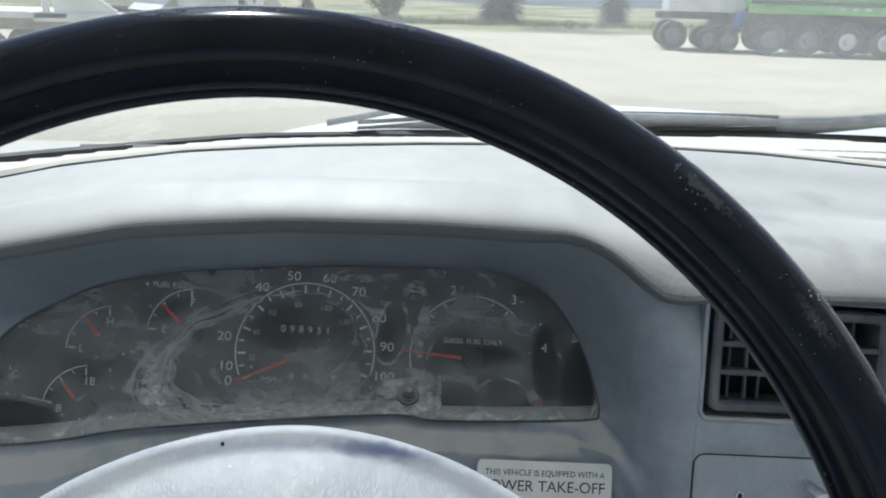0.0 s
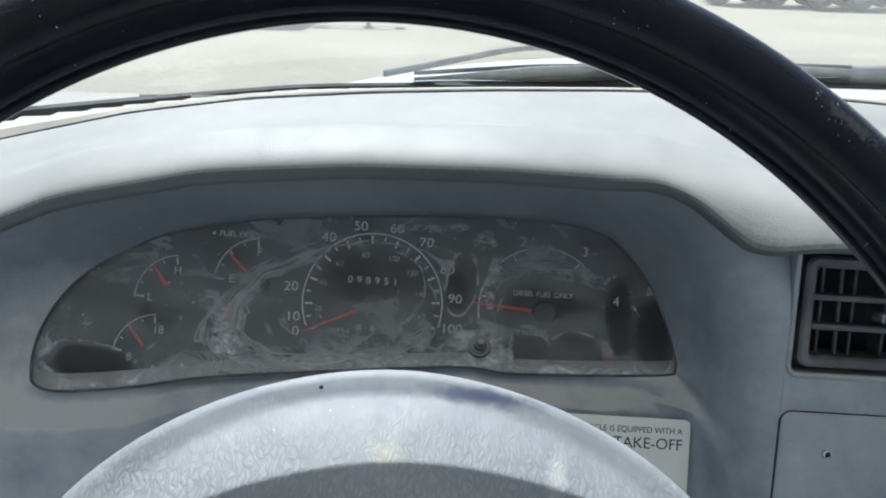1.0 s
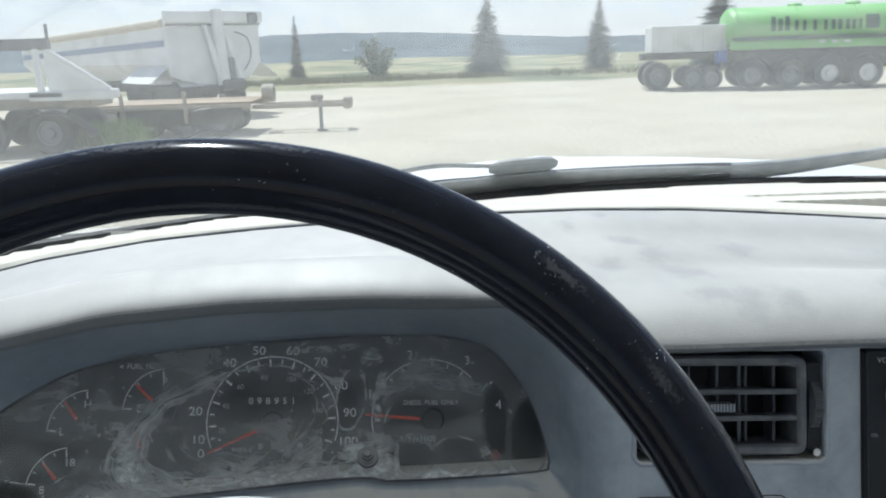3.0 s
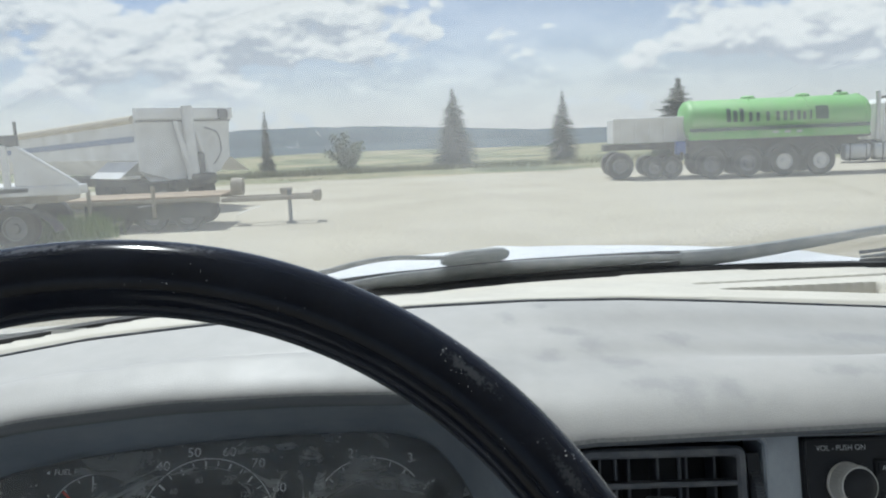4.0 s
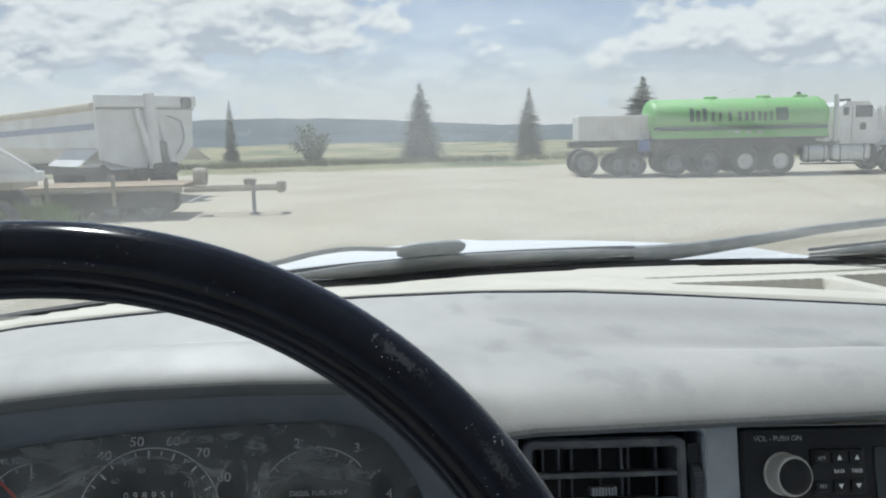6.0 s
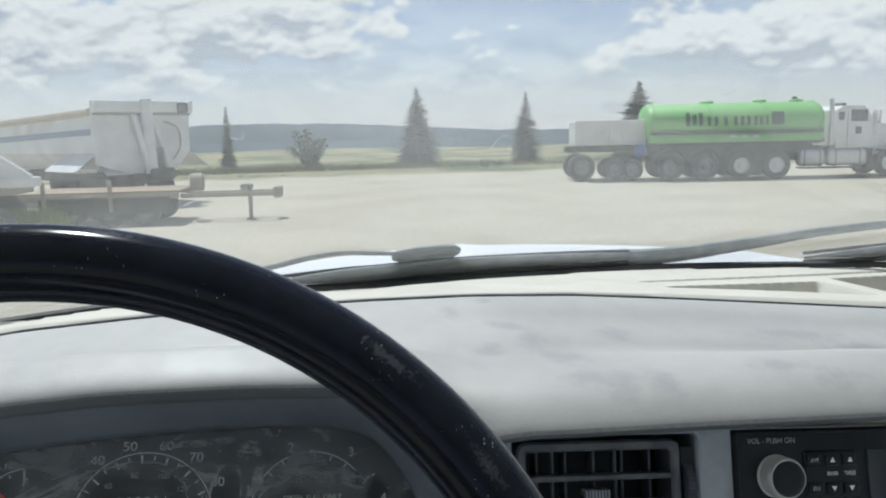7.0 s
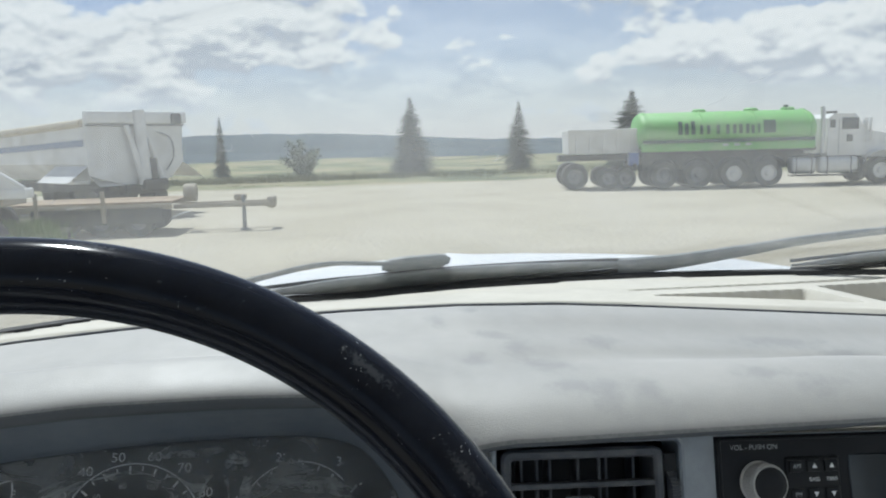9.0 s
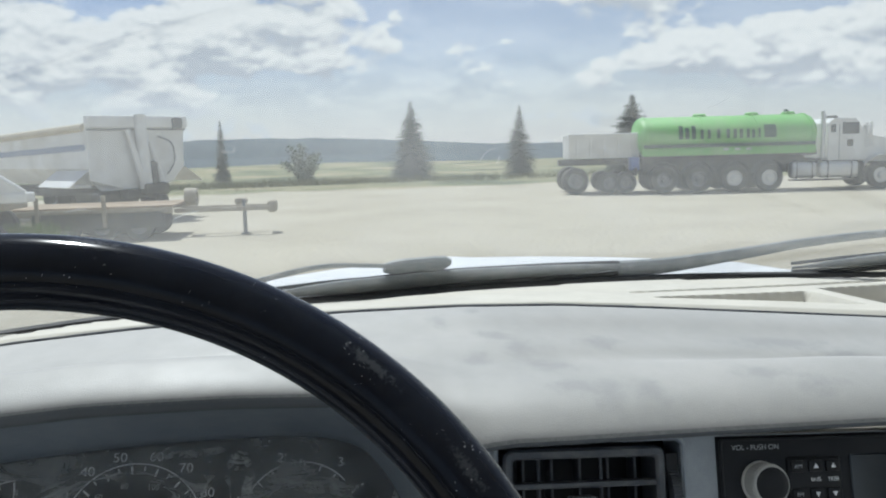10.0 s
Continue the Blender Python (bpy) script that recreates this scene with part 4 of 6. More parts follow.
LIP = [(-0.62, 0.53, 1.21), (-0.45, 0.54, 1.315), (-0.3, 0.55, 1.390), (-0.2, 0.557, 1.436), (-0.1, 0.56, 1.460), (0, 0.56, 1.471), (0.1, 0.56, 1.475), (0.17, 0.559, 1.475),
       (0.200, 0.5545, 1.4780), (0.212, 0.550, 1.4772), (0.224, 0.5435, 1.4742), (0.234, 0.5375, 1.4695), (0.243, 0.531, 1.4636), (0.252, 0.5245, 1.4575), (0.261, 0.519, 1.4530), (0.270, 0.5145, 1.4522), (0.280, 0.5105, 1.4545), (0.292, 0.508, 1.4578), (0.309, 0.5064, 1.4602), (0.33, 0.505, 1.461), (0.45, 0.505, 1.465), (0.6, 0.503, 1.470), (1.3, 0.50, 1.458), (1.76, 0.49, 1.428)]

# the pad's even upper surface just behind its front edge
BROW = [r for r in LIP if r[0] < 0.18] + [(0.205, 0.553, 1.4755), (0.235, 0.538, 1.469), (0.26, 0.519, 1.4625), (0.285, 0.508, 1.4600)] + [r for r in LIP if r[0] > 0.32]


def crest(x):
    return interp(x, CREST)


def pad_profile(x):
    cy, cz = crest(x)
    cz -= 0.007
    ly, lz = interp(x, LIP)
    _, bz = interp(x, BROW)
    right = min(max((x - 0.15) / 0.16, 0), 1)
    right = right * right * (3 - 2 * right)
    h = 0.020 + 0.004 * right
    mixed = lambda a, b: a + (b - a) * right
    pts = [(cy + 0.014, cz - 0.012), (cy + 0.010, cz - 0.003), (cy, cz), (cy - 0.025, cz - 0.003), (mixed(0.655, 0.650), cz - mixed(0.007, 0.011)), (mixed(0.635, 0.618), cz - mixed(0.010, 0.0165)),
           (mixed(0.620, 0.598), mixed(cz - 0.0125, cz - 0.0222)), (ly + mixed(0.042, 0.071), bz + mixed(0.020, 0.0262)), (ly + mixed(0.018, 0.040), bz + mixed(0.0132, 0.0222)), (ly + mixed(0.003, 0.016), lz + (bz - lz) * 0.75 + mixed(0.005, 0.0130)),
           (ly - 0.001, lz - 0.003), (ly + 0.004, lz - 0.011), (ly + 0.03, lz - 0.015)]
    return smooth_line(pts, 48)


def build_dash():
    d = thing("dashboard", (0.5, 0.75, 1.2), "dusty grey vinyl truck dashboard with hooded gauges", "dashboard", m=CAB)
    xs = sorted(set(np.round(np.concatenate([np.linspace(-0.62, 0.15, 40), np.linspace(0.15, 0.32, 30), np.linspace(0.32, 1.76, 60)]), 4)))
    rings = [[(x, y, z) for y, z in pad_profile(x)] for x in xs]
    bm = loft(rings, False)
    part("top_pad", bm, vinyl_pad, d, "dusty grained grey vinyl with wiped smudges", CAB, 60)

    # beige panel between pad and windscreen, with open trays towards the middle of the cab
    def panel_z(x, y):
        cy, cz = crest(x)
        by, bz = base_line(x)
        f = min(max((y - cy) / (by - cy), 0), 1)
        z = cz - 0.012 + (bz - 0.002 - cz) * f ** 0.8
        wall = lambda v, lo, hi, w=0.012: min(max((v - lo) / w, 0), 1) * min(max((hi - v) / w, 0), 1)
        front = 0.945 - 0.30 * (min(max(x, 0.60), 0.86) - 0.62)
        back = 0.962 + 0.15 * (x - 0.62)
        tray = wall(x, 0.612, 0.862, 0.008) * wall(y, front, back, 0.008)
        tray2 = wall(x, 0.895, 1.30, 0.008) * wall(y, 0.885, back + 0.02, 0.008)
        slot = wall(x, 0.60, 1.15) * wall(y, 1.012 + 0.14 * (x - 0.62), 1.030 + 0.14 * (x - 0.62), 0.004)
        z -= 0.035 * min(max((y - by + 0.022 + 0.012 * min(max((x + 0.1) / 0.5, 0), 1)) / 0.006, 0), 1)
        return z + 0.0125 * math.exp(-((y - cy - 0.024) / 0.009) ** 2) - 0.028 * max(tray, tray2) - 0.008 * slot
    px = sorted(set(np.round(np.concatenate([np.linspace(-0.6, 0.48, 40), np.linspace(0.48, 1.35, 175), np.linspace(1.35, 1.74, 14)]), 4)))
    rows = []
    for x in px:
        cy, _ = crest(x)
        by, _ = base_line(x)
        ys = np.concatenate([np.linspace(cy + 0.009, 0.76, 10), np.linspace(0.763, 1.10, 113), np.linspace(1.104, max(by + 0.01, 1.12), 8)])
        rows.append([(x, y, panel_z(x, y)) for y in ys])
    part("defroster_panel", loft(rows, False), vinyl_beige, d, "sun-faded beige plastic with open trays", CAB, 40)

    # dark strip stands for the shadow in the gap behind the pad
    gap_line = [(x, crest(x)[0] + 0.0125, crest(x)[1] - 0.0080) for x in np.linspace(-0.6, 1.74, 90)]
    part("gap_shadow", tube(gap_line, 0.0014, 6), vent_plastic, d, "thin dark strip drawn as the shadow gap behind the pad", CAB)
    # hood and surround of the instrument cluster
    A = [(-.2245, -.025), (-.2253, .0004), (-.217, .0273), (-.2012, .0509), (-.1754, .0712), (-.1397, .0903), (-.0842, .1035), (-.0179, .1116), (.0497, .1173), (.1184, .1201),
         (.1645, .1188), (.2011, .1084), (.2227, .0849), (.2384, .0523), (.2465, .0161), (.2467, .0028), (.2385, -.002), (.1825, -.0057), (.1186, -.008), (.0763, -.0058),
         (-.0883, -.0225), (-.1472, -.0337), (-.1979, -.0402), (-.2184, -.0371)]
    B = [(-.275, .515, 1.30), (-.285, .53, 1.33), (-.285, .545, 1.365), (-.277, .553, 1.393), (-.24, .557, 1.414), (-.185, .559, 1.437), (-.11, .561, 1.458), (-.03, .562, 1.470),
         (.05, .562, 1.475), (.125, .562, 1.475), (.187, .560, 1.474), (.2325, .544, 1.4655), (.2515, .526, 1.448), (.2625, .511, 1.416), (.270, .498, 1.365), (.270, .492, 1.33),
         (.268, .500, 1.306), (.255, .532, 1.303), (.12, .540, 1.302), (.076, .542, 1.302), (-.09, .535, 1.290), (-.15, .515, 1.282), (-.205, .51, 1.278), (-.24, .51, 1.281)]
    C = [(-.46, .50, 1.27), (-.46, .515, 1.285), (-.45, .535, 1.308), (-.40, .56, 1.335), (-.30, .58, 1.385), (-.19, .59, 1.434), (-.11, .59, 1.456), (-.03, .59, 1.468), (.05, .59, 1.473), (.125, .59, 1.473),
         (.19, .585, 1.470), (.25, .56, 1.455), (.29, .535, 1.445), (.293, .5085, 1.41), (.293, .4950, 1.365), (.293, .4845, 1.33), (.293, .4545, 1.23), (.265, .445, 1.08), (.12, .44, 1.08), (.07, .44, 1.08),
         (-.10, .44, 1.08), (-.20, .44, 1.08), (-.33, .45, 1.08), (-.46, .46, 1.16)]
    n = 168
    lens_m = CAB.inverted() @ LENS
    a3 = [tuple(lens_m @ Vector((x, s, 0))) for x, s in A]
    la, lb, lc = smooth_line(a3, n, True), smooth_line(B, n, True), smooth_line(C, n, True)
    inner = [np.array((0.01 + (p[0] - 0.01) * 1.06, p[1] + 0.03, p[2] - 0.004)) for p in la]
    r = [inner, la]
    for f in (0.12, 0.3, 0.5):
        r.append([p + (q - p) * f + np.array((0, 0.010, 0)) * math.sin(math.pi * f) * 0.8 for p, q in zip(la, lb)])
    # the corner from the hood's wall to the panel is broadly rounded on the right, tight under the brow
    for f in (0.0, 0.15, 0.3, 0.45, 0.6, 0.75, 0.9, 1.0):
        ring = []
        for p, q, c in zip(la, lb, lc):
            w = min(max((q[0] - 0.20) / 0.06, 0), 1) * min(max((1.46 - q[2]) / 0.02, 0), 1)
            a, e = q + (p - q) * (0.12 + 0.33 * w), q + (c - q) * (0.12 + 0.83 * w)
            ring.append(a * (1 - f) ** 2 + q * 2 * f * (1 - f) + e * f * f)
        r.append(ring)
    r.append(lc)
    part("cluster_hood", loft(r), vinyl_dark, d, "dark grey dusty hood around the gauges", CAB, 50)

    part("lens_edge", tube([Vector(p) for p in la] + [Vector(la[0])], 0.0010, 6), vent_plastic, d, "thin dark gasket round the gauge lens", CAB)

    # centre panel, with openings for the vent and the radio
    bm = plate_with_holes(0.2915, 1.72, -0.34, 0.077, [(0.2950, 0.4375, -0.006, 0.0745), (0.466, 0.657, -0.055, 0.0762)], 0.03)
    part("centre_panel", bm, vinyl_dark, d, "", PANEL)
    # blank cover with its screw hole
    bm = rounded_frame(0.1168, 0.1488, 0.007, 0.0012, 0.002)
    bm2 = rounded_plate(0.1165, 0.1485, 0.007, 0.003)
    bmesh.ops.translate(bm, verts=bm.verts, vec=(0.3505, -0.107, 0.0012))
    bmesh.ops.translate(bm2, verts=bm2.verts, vec=(0.3505, -0.107, 0.0012))
    # black plate, larger than the cover, stands for the shade in its gap
    part("cover_gap", rounded_plate(0.1188, 0.1508, 0.008, 0.001), vinyl_black, d, "", PANEL @ pose(0.3505, -0.107, 0.0004))
    cover = part("access_cover", bm2, vinyl_dark, d, "flat grey blanking cover", PANEL)
    part("cover_edge", bm, vinyl_dark, cover, "", PANEL)
    bm = lathe([(0.0030, 0), (0.0030, 0.0010), (0.002, 0.0012), (0.0019, -0.002)], 16, pose(0.325, -0.0595, 0.0015))
    part("screw_hole", bm, steel, cover, "small empty metal screw hole", PANEL)
    # black disc drawn as the dark inside of the hole
    bm = lathe([(0.0019, 0), (0.0019, 0.0022)], 12, pose(0.325, -0.0595, 0.0))
    part("hole", bm, vinyl_black, cover, "", PANEL)
    # bent bright bracket on the cover
    bm = tube([(0.372, -0.050, 0.004), (0.377, -0.053, 0.013), (0.378, -0.072, 0.015), (0.380, -0.095, 0.014), (0.378, -0.106, 0.006)], [0.004, 0.005, 0.0042, 0.005, 0.004], 10, None, 0.5)
    part("bracket", bm, steel, d, "small bent bright metal bracket", PANEL)
    return d


dash = build_dash()


# ---- instrument cluster ----
def build_cluster():
    c = thing("instrument_cluster", (0.01, 0.66, 1.33), "black truck gauge cluster with white figures and red needles", "instrument cluster", m=CAB)
    bm = box((0.012, -0.095, -0.004), (0.53, 0.27, 0.006), 0.002, 1)
    part("dial_face", bm, dial_black, c, "", DIAL)

    def words(body, x, y, size, mat=dial_white, z=0.0002, width=1.0, parent=c, name="figure"):
        bm = text_mesh(body, size, width=width)
        part(name, bm, mat, parent, "", DIAL @ pose(x, y, z))

    def arc(cx, cy, r, a0, a1, w, mat=dial_white, n=40):
        ring = []
        for k in range(n + 1):
            a = radians(a0 + (a1 - a0) * k / n)
            ring.append([(cx + (r - w / 2) * math.cos(a), cy + (r - w / 2) * math.sin(a), 0.0003), (cx + (r + w / 2) * math.cos(a), cy + (r + w / 2) * math.sin(a), 0.0003)])
        part("scale_arc", loft(ring, False), mat, c, "", DIAL)

    def tick(cx, cy, r0, r1, a, w, mat=dial_white):
        a = radians(a)
        d, s = Vector((math.cos(a), math.sin(a), 0)), Vector((-math.sin(a), math.cos(a), 0))
        o = Vector((cx, cy, 0.0004))
        bm = bmesh.new()
        vs = [bm.verts.new(o + d * r + s * k * w / 2) for r, k in ((r0, -1), (r1, -1), (r1, 1), (r0, 1))]
        bm.faces.new(vs)
        part("tick", bm, mat, c, "", DIAL)

    def needle(tip, base, w, back=0.0):
        t, b = Vector((*tip, 0.004)), Vector((*base, 0.004))
        d = (t - b).normalized()
        s = Vector((-d.y, d.x, 0))
        bm = bmesh.new()
        lo = [bm.verts.new(p) for p in (b - d * back + s * w, b - d * back - s * w, t - s * w * 0.45, t + s * w * 0.45)]
        hi = [bm.verts.new(v.co + Vector((0, 0, 0.0012))) for v in lo]
        bm.faces.new(hi)
        for i in range(4):
            bm.faces.new((lo[i], lo[(i + 1) % 4], hi[(i + 1) % 4], hi[i]))
        bmesh.ops.recalc_face_normals(bm, faces=bm.faces[:])
        part("needle", bm, needle_red, c, "", DIAL)

    # speedometer
    cx, cy, r = 0.0132, -0.0625, 0.0573
    arc(cx, cy, r, 202, -17, 0.0011)
    for k in range(21):
        a = 206 - k * (206 + 19) / 20
        big = k % 2 == 0
        tick(cx, cy, r - (0.0085 if big else 0.006), r - 0.002, a, 0.0017 if big else 0.0011)
    for s, x, y in (("0", -.0482, -.0892), ("10", -.0512, -.0773), ("20", -.054, -.0528), ("30", -.0456, -.0301), ("40", -.0258, -.0108), ("50", -.0003, -.0001), ("60", .0295, -.0003),
                    ("70", .0544, -.0102), ("80", .0729, -.0312), ("90", .0808, -.0551), ("100", .0793, -.08)):
        words(s, x, y, 0.0108, width=1.12)
    for s, x, y in (("20", -.0309, -.0693), ("40", -.0283, -.0482), ("60", -.0158, -.0317), ("80", .0047, -.0236), ("100", .0281, -.0252), ("120", .0441, -.036), ("140", .052, -.0529), ("160", .0521, -.0711)):
        words(s, x, y, 0.0066, dial_grey)
    words("MPH", -0.0132, -0.087, 0.0076, dial_grey, width=1.15)
    for k in range(4):
        bm = box((0.003 + 0.0115 * k, -0.083, 0.0002), (0.004, 0.005, 0.0002))
        part("marking", bm, dial_grey, c, "", DIAL)
    bm = plate_with_holes(-0.0115, 0.0362, -0.0500, -0.0385, [(-0.0095, 0.0342, -0.0483, -0.0402)], 0.002)
    part("odometer_frame", bm, vinyl_black, c, "", DIAL @ pose(0, 0, 0.0012))
    for k, s in enumerate("098951"):
        words(s, -0.0062 + 0.0074 * k, -0.0442, 0.0082, dial_white, 0.0006, 1.05, c, "odometer_digit")
    needle((-.0423, -.0885), (.0016, -.0686), 0.0013)
    bm = lathe([(0.010, 0), (0.010, 0.003), (0.0085, 0.0045), (0.0, 0.0045)][:3], 28, DIAL @ pose(0.0135, -0.063, 0.001))
    part("pivot_cap", bm, vinyl_black, c)

    # tachometer
    cx, cy, r = 0.152, -0.0597, 0.0515
    arc(cx, cy, r, 196, 42, 0.0010)
    for k in range(8):
        a = 181.5 - 16.6 * k * 1.0
        tick(cx, cy, r - (0.007 if k % 2 else 0.0055), r - 0.0015, a - 12, 0.0016 if k % 2 else 0.001)
    for s, x, y in (("1", .0987, -.0392), ("2", .1342, -.0044), ("3", .1866, -.0095), ("4", .2148, -.0491)):
        words(s, x, y, 0.0112)
    words("RPMx1000", 0.1415, -0.0787, 0.0072, dial_grey, width=1.05)
    words("DIESEL FUEL ONLY", 0.1534, -0.0467, 0.0060, dial_white)
    needle((.094, -.0563), (.1432, -.0603), 0.0014)
    bm = lathe([(0.010, 0), (0.010, 0.003), (0.0085, 0.0045)], 28, DIAL @ pose(0.155, -0.0612, 0.001))
    part("pivot_cap", bm, vinyl_black, c)
    bm = lathe([(0.005, 0), (0.005, 0.0025), (0.004, 0.0035)], 20, DIAL @ pose(0.2105, -0.094, 0.001))
    part("warning_lamp", bm, lamp_red, c, "dull red warning lamp lens")

    # four small gauges
    def gauge(pivot, r, a0, a1, tip, hub, letters):
        arc(pivot[0], pivot[1], r, a0, a1, 0.0009, n=16)
        for f in (0.02, 0.25, 0.5, 0.75, 0.98):
            tick(pivot[0], pivot[1], r - (0.0075 if f in (0.02, 0.98) else 0.0045), r - 0.0015, a0 + (a1 - a0) * f, 0.0014 if f in (0.02, 0.98) else 0.0009)
        needle(tip, hub, 0.0013)
        bm = lathe([(0.0085, 0), (0.0085, 0.0025), (0.007, 0.0035)], 24, DIAL @ pose(*pivot, 0.001))
        part("pivot_cap", bm, vinyl_black, c)
        for s, x, y in letters:
            words(s, x, y, 0.0094)
    gauge((-.0800, -.0520), 0.0365, 178, 93, (-.1052, -.0286), (-.0906, -.0427), (("F", -.0814, -.0269), ("E", -.1026, -.0498)))
    gauge((-.1440, -.0690), 0.0355, 180, 94, (-.1644, -.0429), (-.1534, -.0585), (("H", -.1464, -.0461), ("L", -.1674, -.069)))
    gauge((-.1590, -.1180), 0.0355, 172, 94, (-.1795, -.0949), (-.1687, -.1082), (("18", -.159, -.0953), ("8", -.1813, -.118)))
    gauge((-.0940, -.1040), 0.0350, 178, 94, (-.1056, -.0699), (-.0990, -.0830), (("H", -.0962, -.0801), ("C", -.116, -.1028)))
    words("FUEL FILL", -0.1010, -0.0133, 0.0066)
    bm = bmesh.new()
    bm.faces.new([bm.verts.new(p) for p in ((-0.1210, -0.0133, 0.0003), (-0.1180, -0.0115, 0.0003), (-0.1180, -0.0151, 0.0003))])
    part("arrow", bm, dial_white, c, "", DIAL)

    # clear lens with its film of dust, and the trip button that comes through it
    A = [(-.2245, -.025), (-.2253, .0004), (-.217, .0273), (-.2012, .0509), (-.1754, .0712), (-.1397, .0903), (-.0842, .1035), (-.0179, .1116), (.0497, .1173), (.1184, .1201),
         (.1645, .1188), (.2011, .1084), (.2227, .0849), (.2384, .0523), (.2465, .0161), (.2467, .0028), (.2385, -.002), (.1825, -.0057), (.1186, -.008), (.0763, -.0058),
         (-.0883, -.0225), (-.1472, -.0337), (-.1979, -.0402), (-.2184, -.0371)]
    la = smooth_line(A, 96, True)
    bm = bmesh.new()
    bm.faces.new([bm.verts.new((x * 1.004, y * 1.004, -0.001)) for x, y in la])
    bmesh.ops.recalc_face_normals(bm, faces=bm.faces[:])
    ob = part("lens", bm, lens_glass, c, "clear plastic lens smeared with dust", LENS)
    ob.visible_shadow = False
    bm = lathe([(0.0088, -0.002), (0.0088, 0.001), (0.0078, 0.002), (0.0066, 0.0018), (0.0066, 0.0042), (0.0056, 0.0048), (0.0050, 0.0044), (0.0050, 0.0082), (0.0042, 0.0092), (0.0034, 0.0088), (0.0034, 0.0125), (0.0024, 0.0135)], 24, LENS @ pose(0.098, 0.0115, 0))
    part("trip_button", bm, vinyl_pad, c, "small grey trip reset stem")
    return c


cluster = build_cluster()


# ---- sticker ----
def build_sticker():
    m = plane((0.2010, 0.5215, 1.2765), (0, 0.42, 1)) @ pose(0, 0, 0.004)
    st = thing("warning_sticker", (0.1985, 0.52, 1.25), "white power take-off sticker below the gauges", "sticker", m=CAB)
    part("backing", rounded_plate(0.101, 0.062, 0.004, 0.0008), sticker_white, st, "", m @ pose(0, 0, 0.0004))
    part("small_line", text_mesh("THIS VEHICLE IS EQUIPPED WITH A", 0.0061, width=0.93), print_black, st, "", m @ pose(0, 0.0222, 0.0006))
    part("large_line", text_mesh("POWER TAKE-OFF", 0.0112, width=1.0), print_black, st, "", m @ pose(-0.001, 0.0125, 0.0006))
    part("rating_line", text_mesh("RATING", 0.0055), print_black, st, "", m @ pose(0.008, -0.0225, 0.0006))


build_sticker()


# ---- vent ----
def build_vent():
    v = thing("air_vent", (0.368, 0.50, 1.37), "dark grey plastic air vent with crossed slats", "air vent", m=CAB)
    cx, cy, w, h = 0.3615, 0.0345, 0.126, 0.073
    bm = rounded_frame(w, h, 0.0075, 0.0075, 0.03)
    part("frame_ring", bm, vent_plastic, v, "", PANEL @ pose(cx, cy, 0.002))
    bm = rounded_frame(0.1500, 0.0880, 0.009, 0.0032, 0.006)
    part("recess_lip", bm, vinyl_dark, v, "", PANEL @ pose(0.3663, 0.0342, 0.0016))
    bm = box((cx + 0.01, cy, -0.055), (w + 0.07, h + 0.06, 0.002))
    part("duct", bm, vinyl_black, v, "", PANEL)
    iw, ih = w - 0.015, h - 0.015
    for k in (-1, 1):
        bm = box((cx, cy + k * ih / 6, -0.006), (iw + 0.004, 0.0042, 0.012), 0.0012, 2)
        part("slat", bm, vent_plastic, v, "", PANEL)
    for k in range(5):
        x = cx - iw / 2 + iw * (k + 0.5) / 5
        bm = box((x, cy, -0.021), (0.0022, ih + 0.004, 0.016), 0.0007, 1, pose(0, 0, 0))
        part("vane", bm, vent_plastic, v, "", PANEL)
    for x in (cx - 0.033, cx + 0.016):
        bm = box((x, cy, -0.012), (0.0026, ih + 0.002, 0.003), 0.0008, 1)
        part("link_bar", bm, vent_plastic, v, "", PANEL)
    bm = box((cx - 0.004, cy - 0.001, 0.0005), (0.021, 0.0062, 0.010), 0.002, 2)
    tab = part("thumb_tab", bm, vent_plastic, v, "ribbed vane lever", PANEL)
    for k in range(8):
        bm = box((cx - 0.0125 + 0.0024 * k, cy - 0.001, 0.0058), (0.0010, 0.0056, 0.0012))
        part("rib", bm, vinyl_dark, tab, "", PANEL)
    # ribbed shut-off wheel in its slot beside the vent
    sx = 0.4315
    bm = box((sx, cy - 0.002, -0.008), (0.0095, 0.064, 0.010))
    part("slot", bm, vinyl_black, v, "", PANEL)
    bm = lathe([(0.0185, -0.0038), (0.020, -0.003), (0.020, 0.003), (0.0185, 0.0038)], 36, PANEL @ pose(sx, cy, -0.015, 0, 90, 0))
    wheel = part("shutter_wheel", bm, vent_plastic, v, "ribbed thumb wheel")
    for k in range(17):
        a = radians(-60 + 7.5 * k)
        bm = box((0, 0, 0), (0.0068, 0.0013, 0.0016), 0, 1, PANEL @ pose(sx, cy, -0.015) @ pose(0, 0, 0, math.degrees(a) * 1.0) @ pose(0, 0, 0.0204))
        part("rib", bm, vent_plastic, wheel)
    bm = lathe([(0.0028, 0), (0.0028, 0.001), (0.0015, 0.0016)], 14, PANEL @ pose(sx, -0.0005, 0.0004))
    part("screw", bm, knob_metal, v)


build_vent()


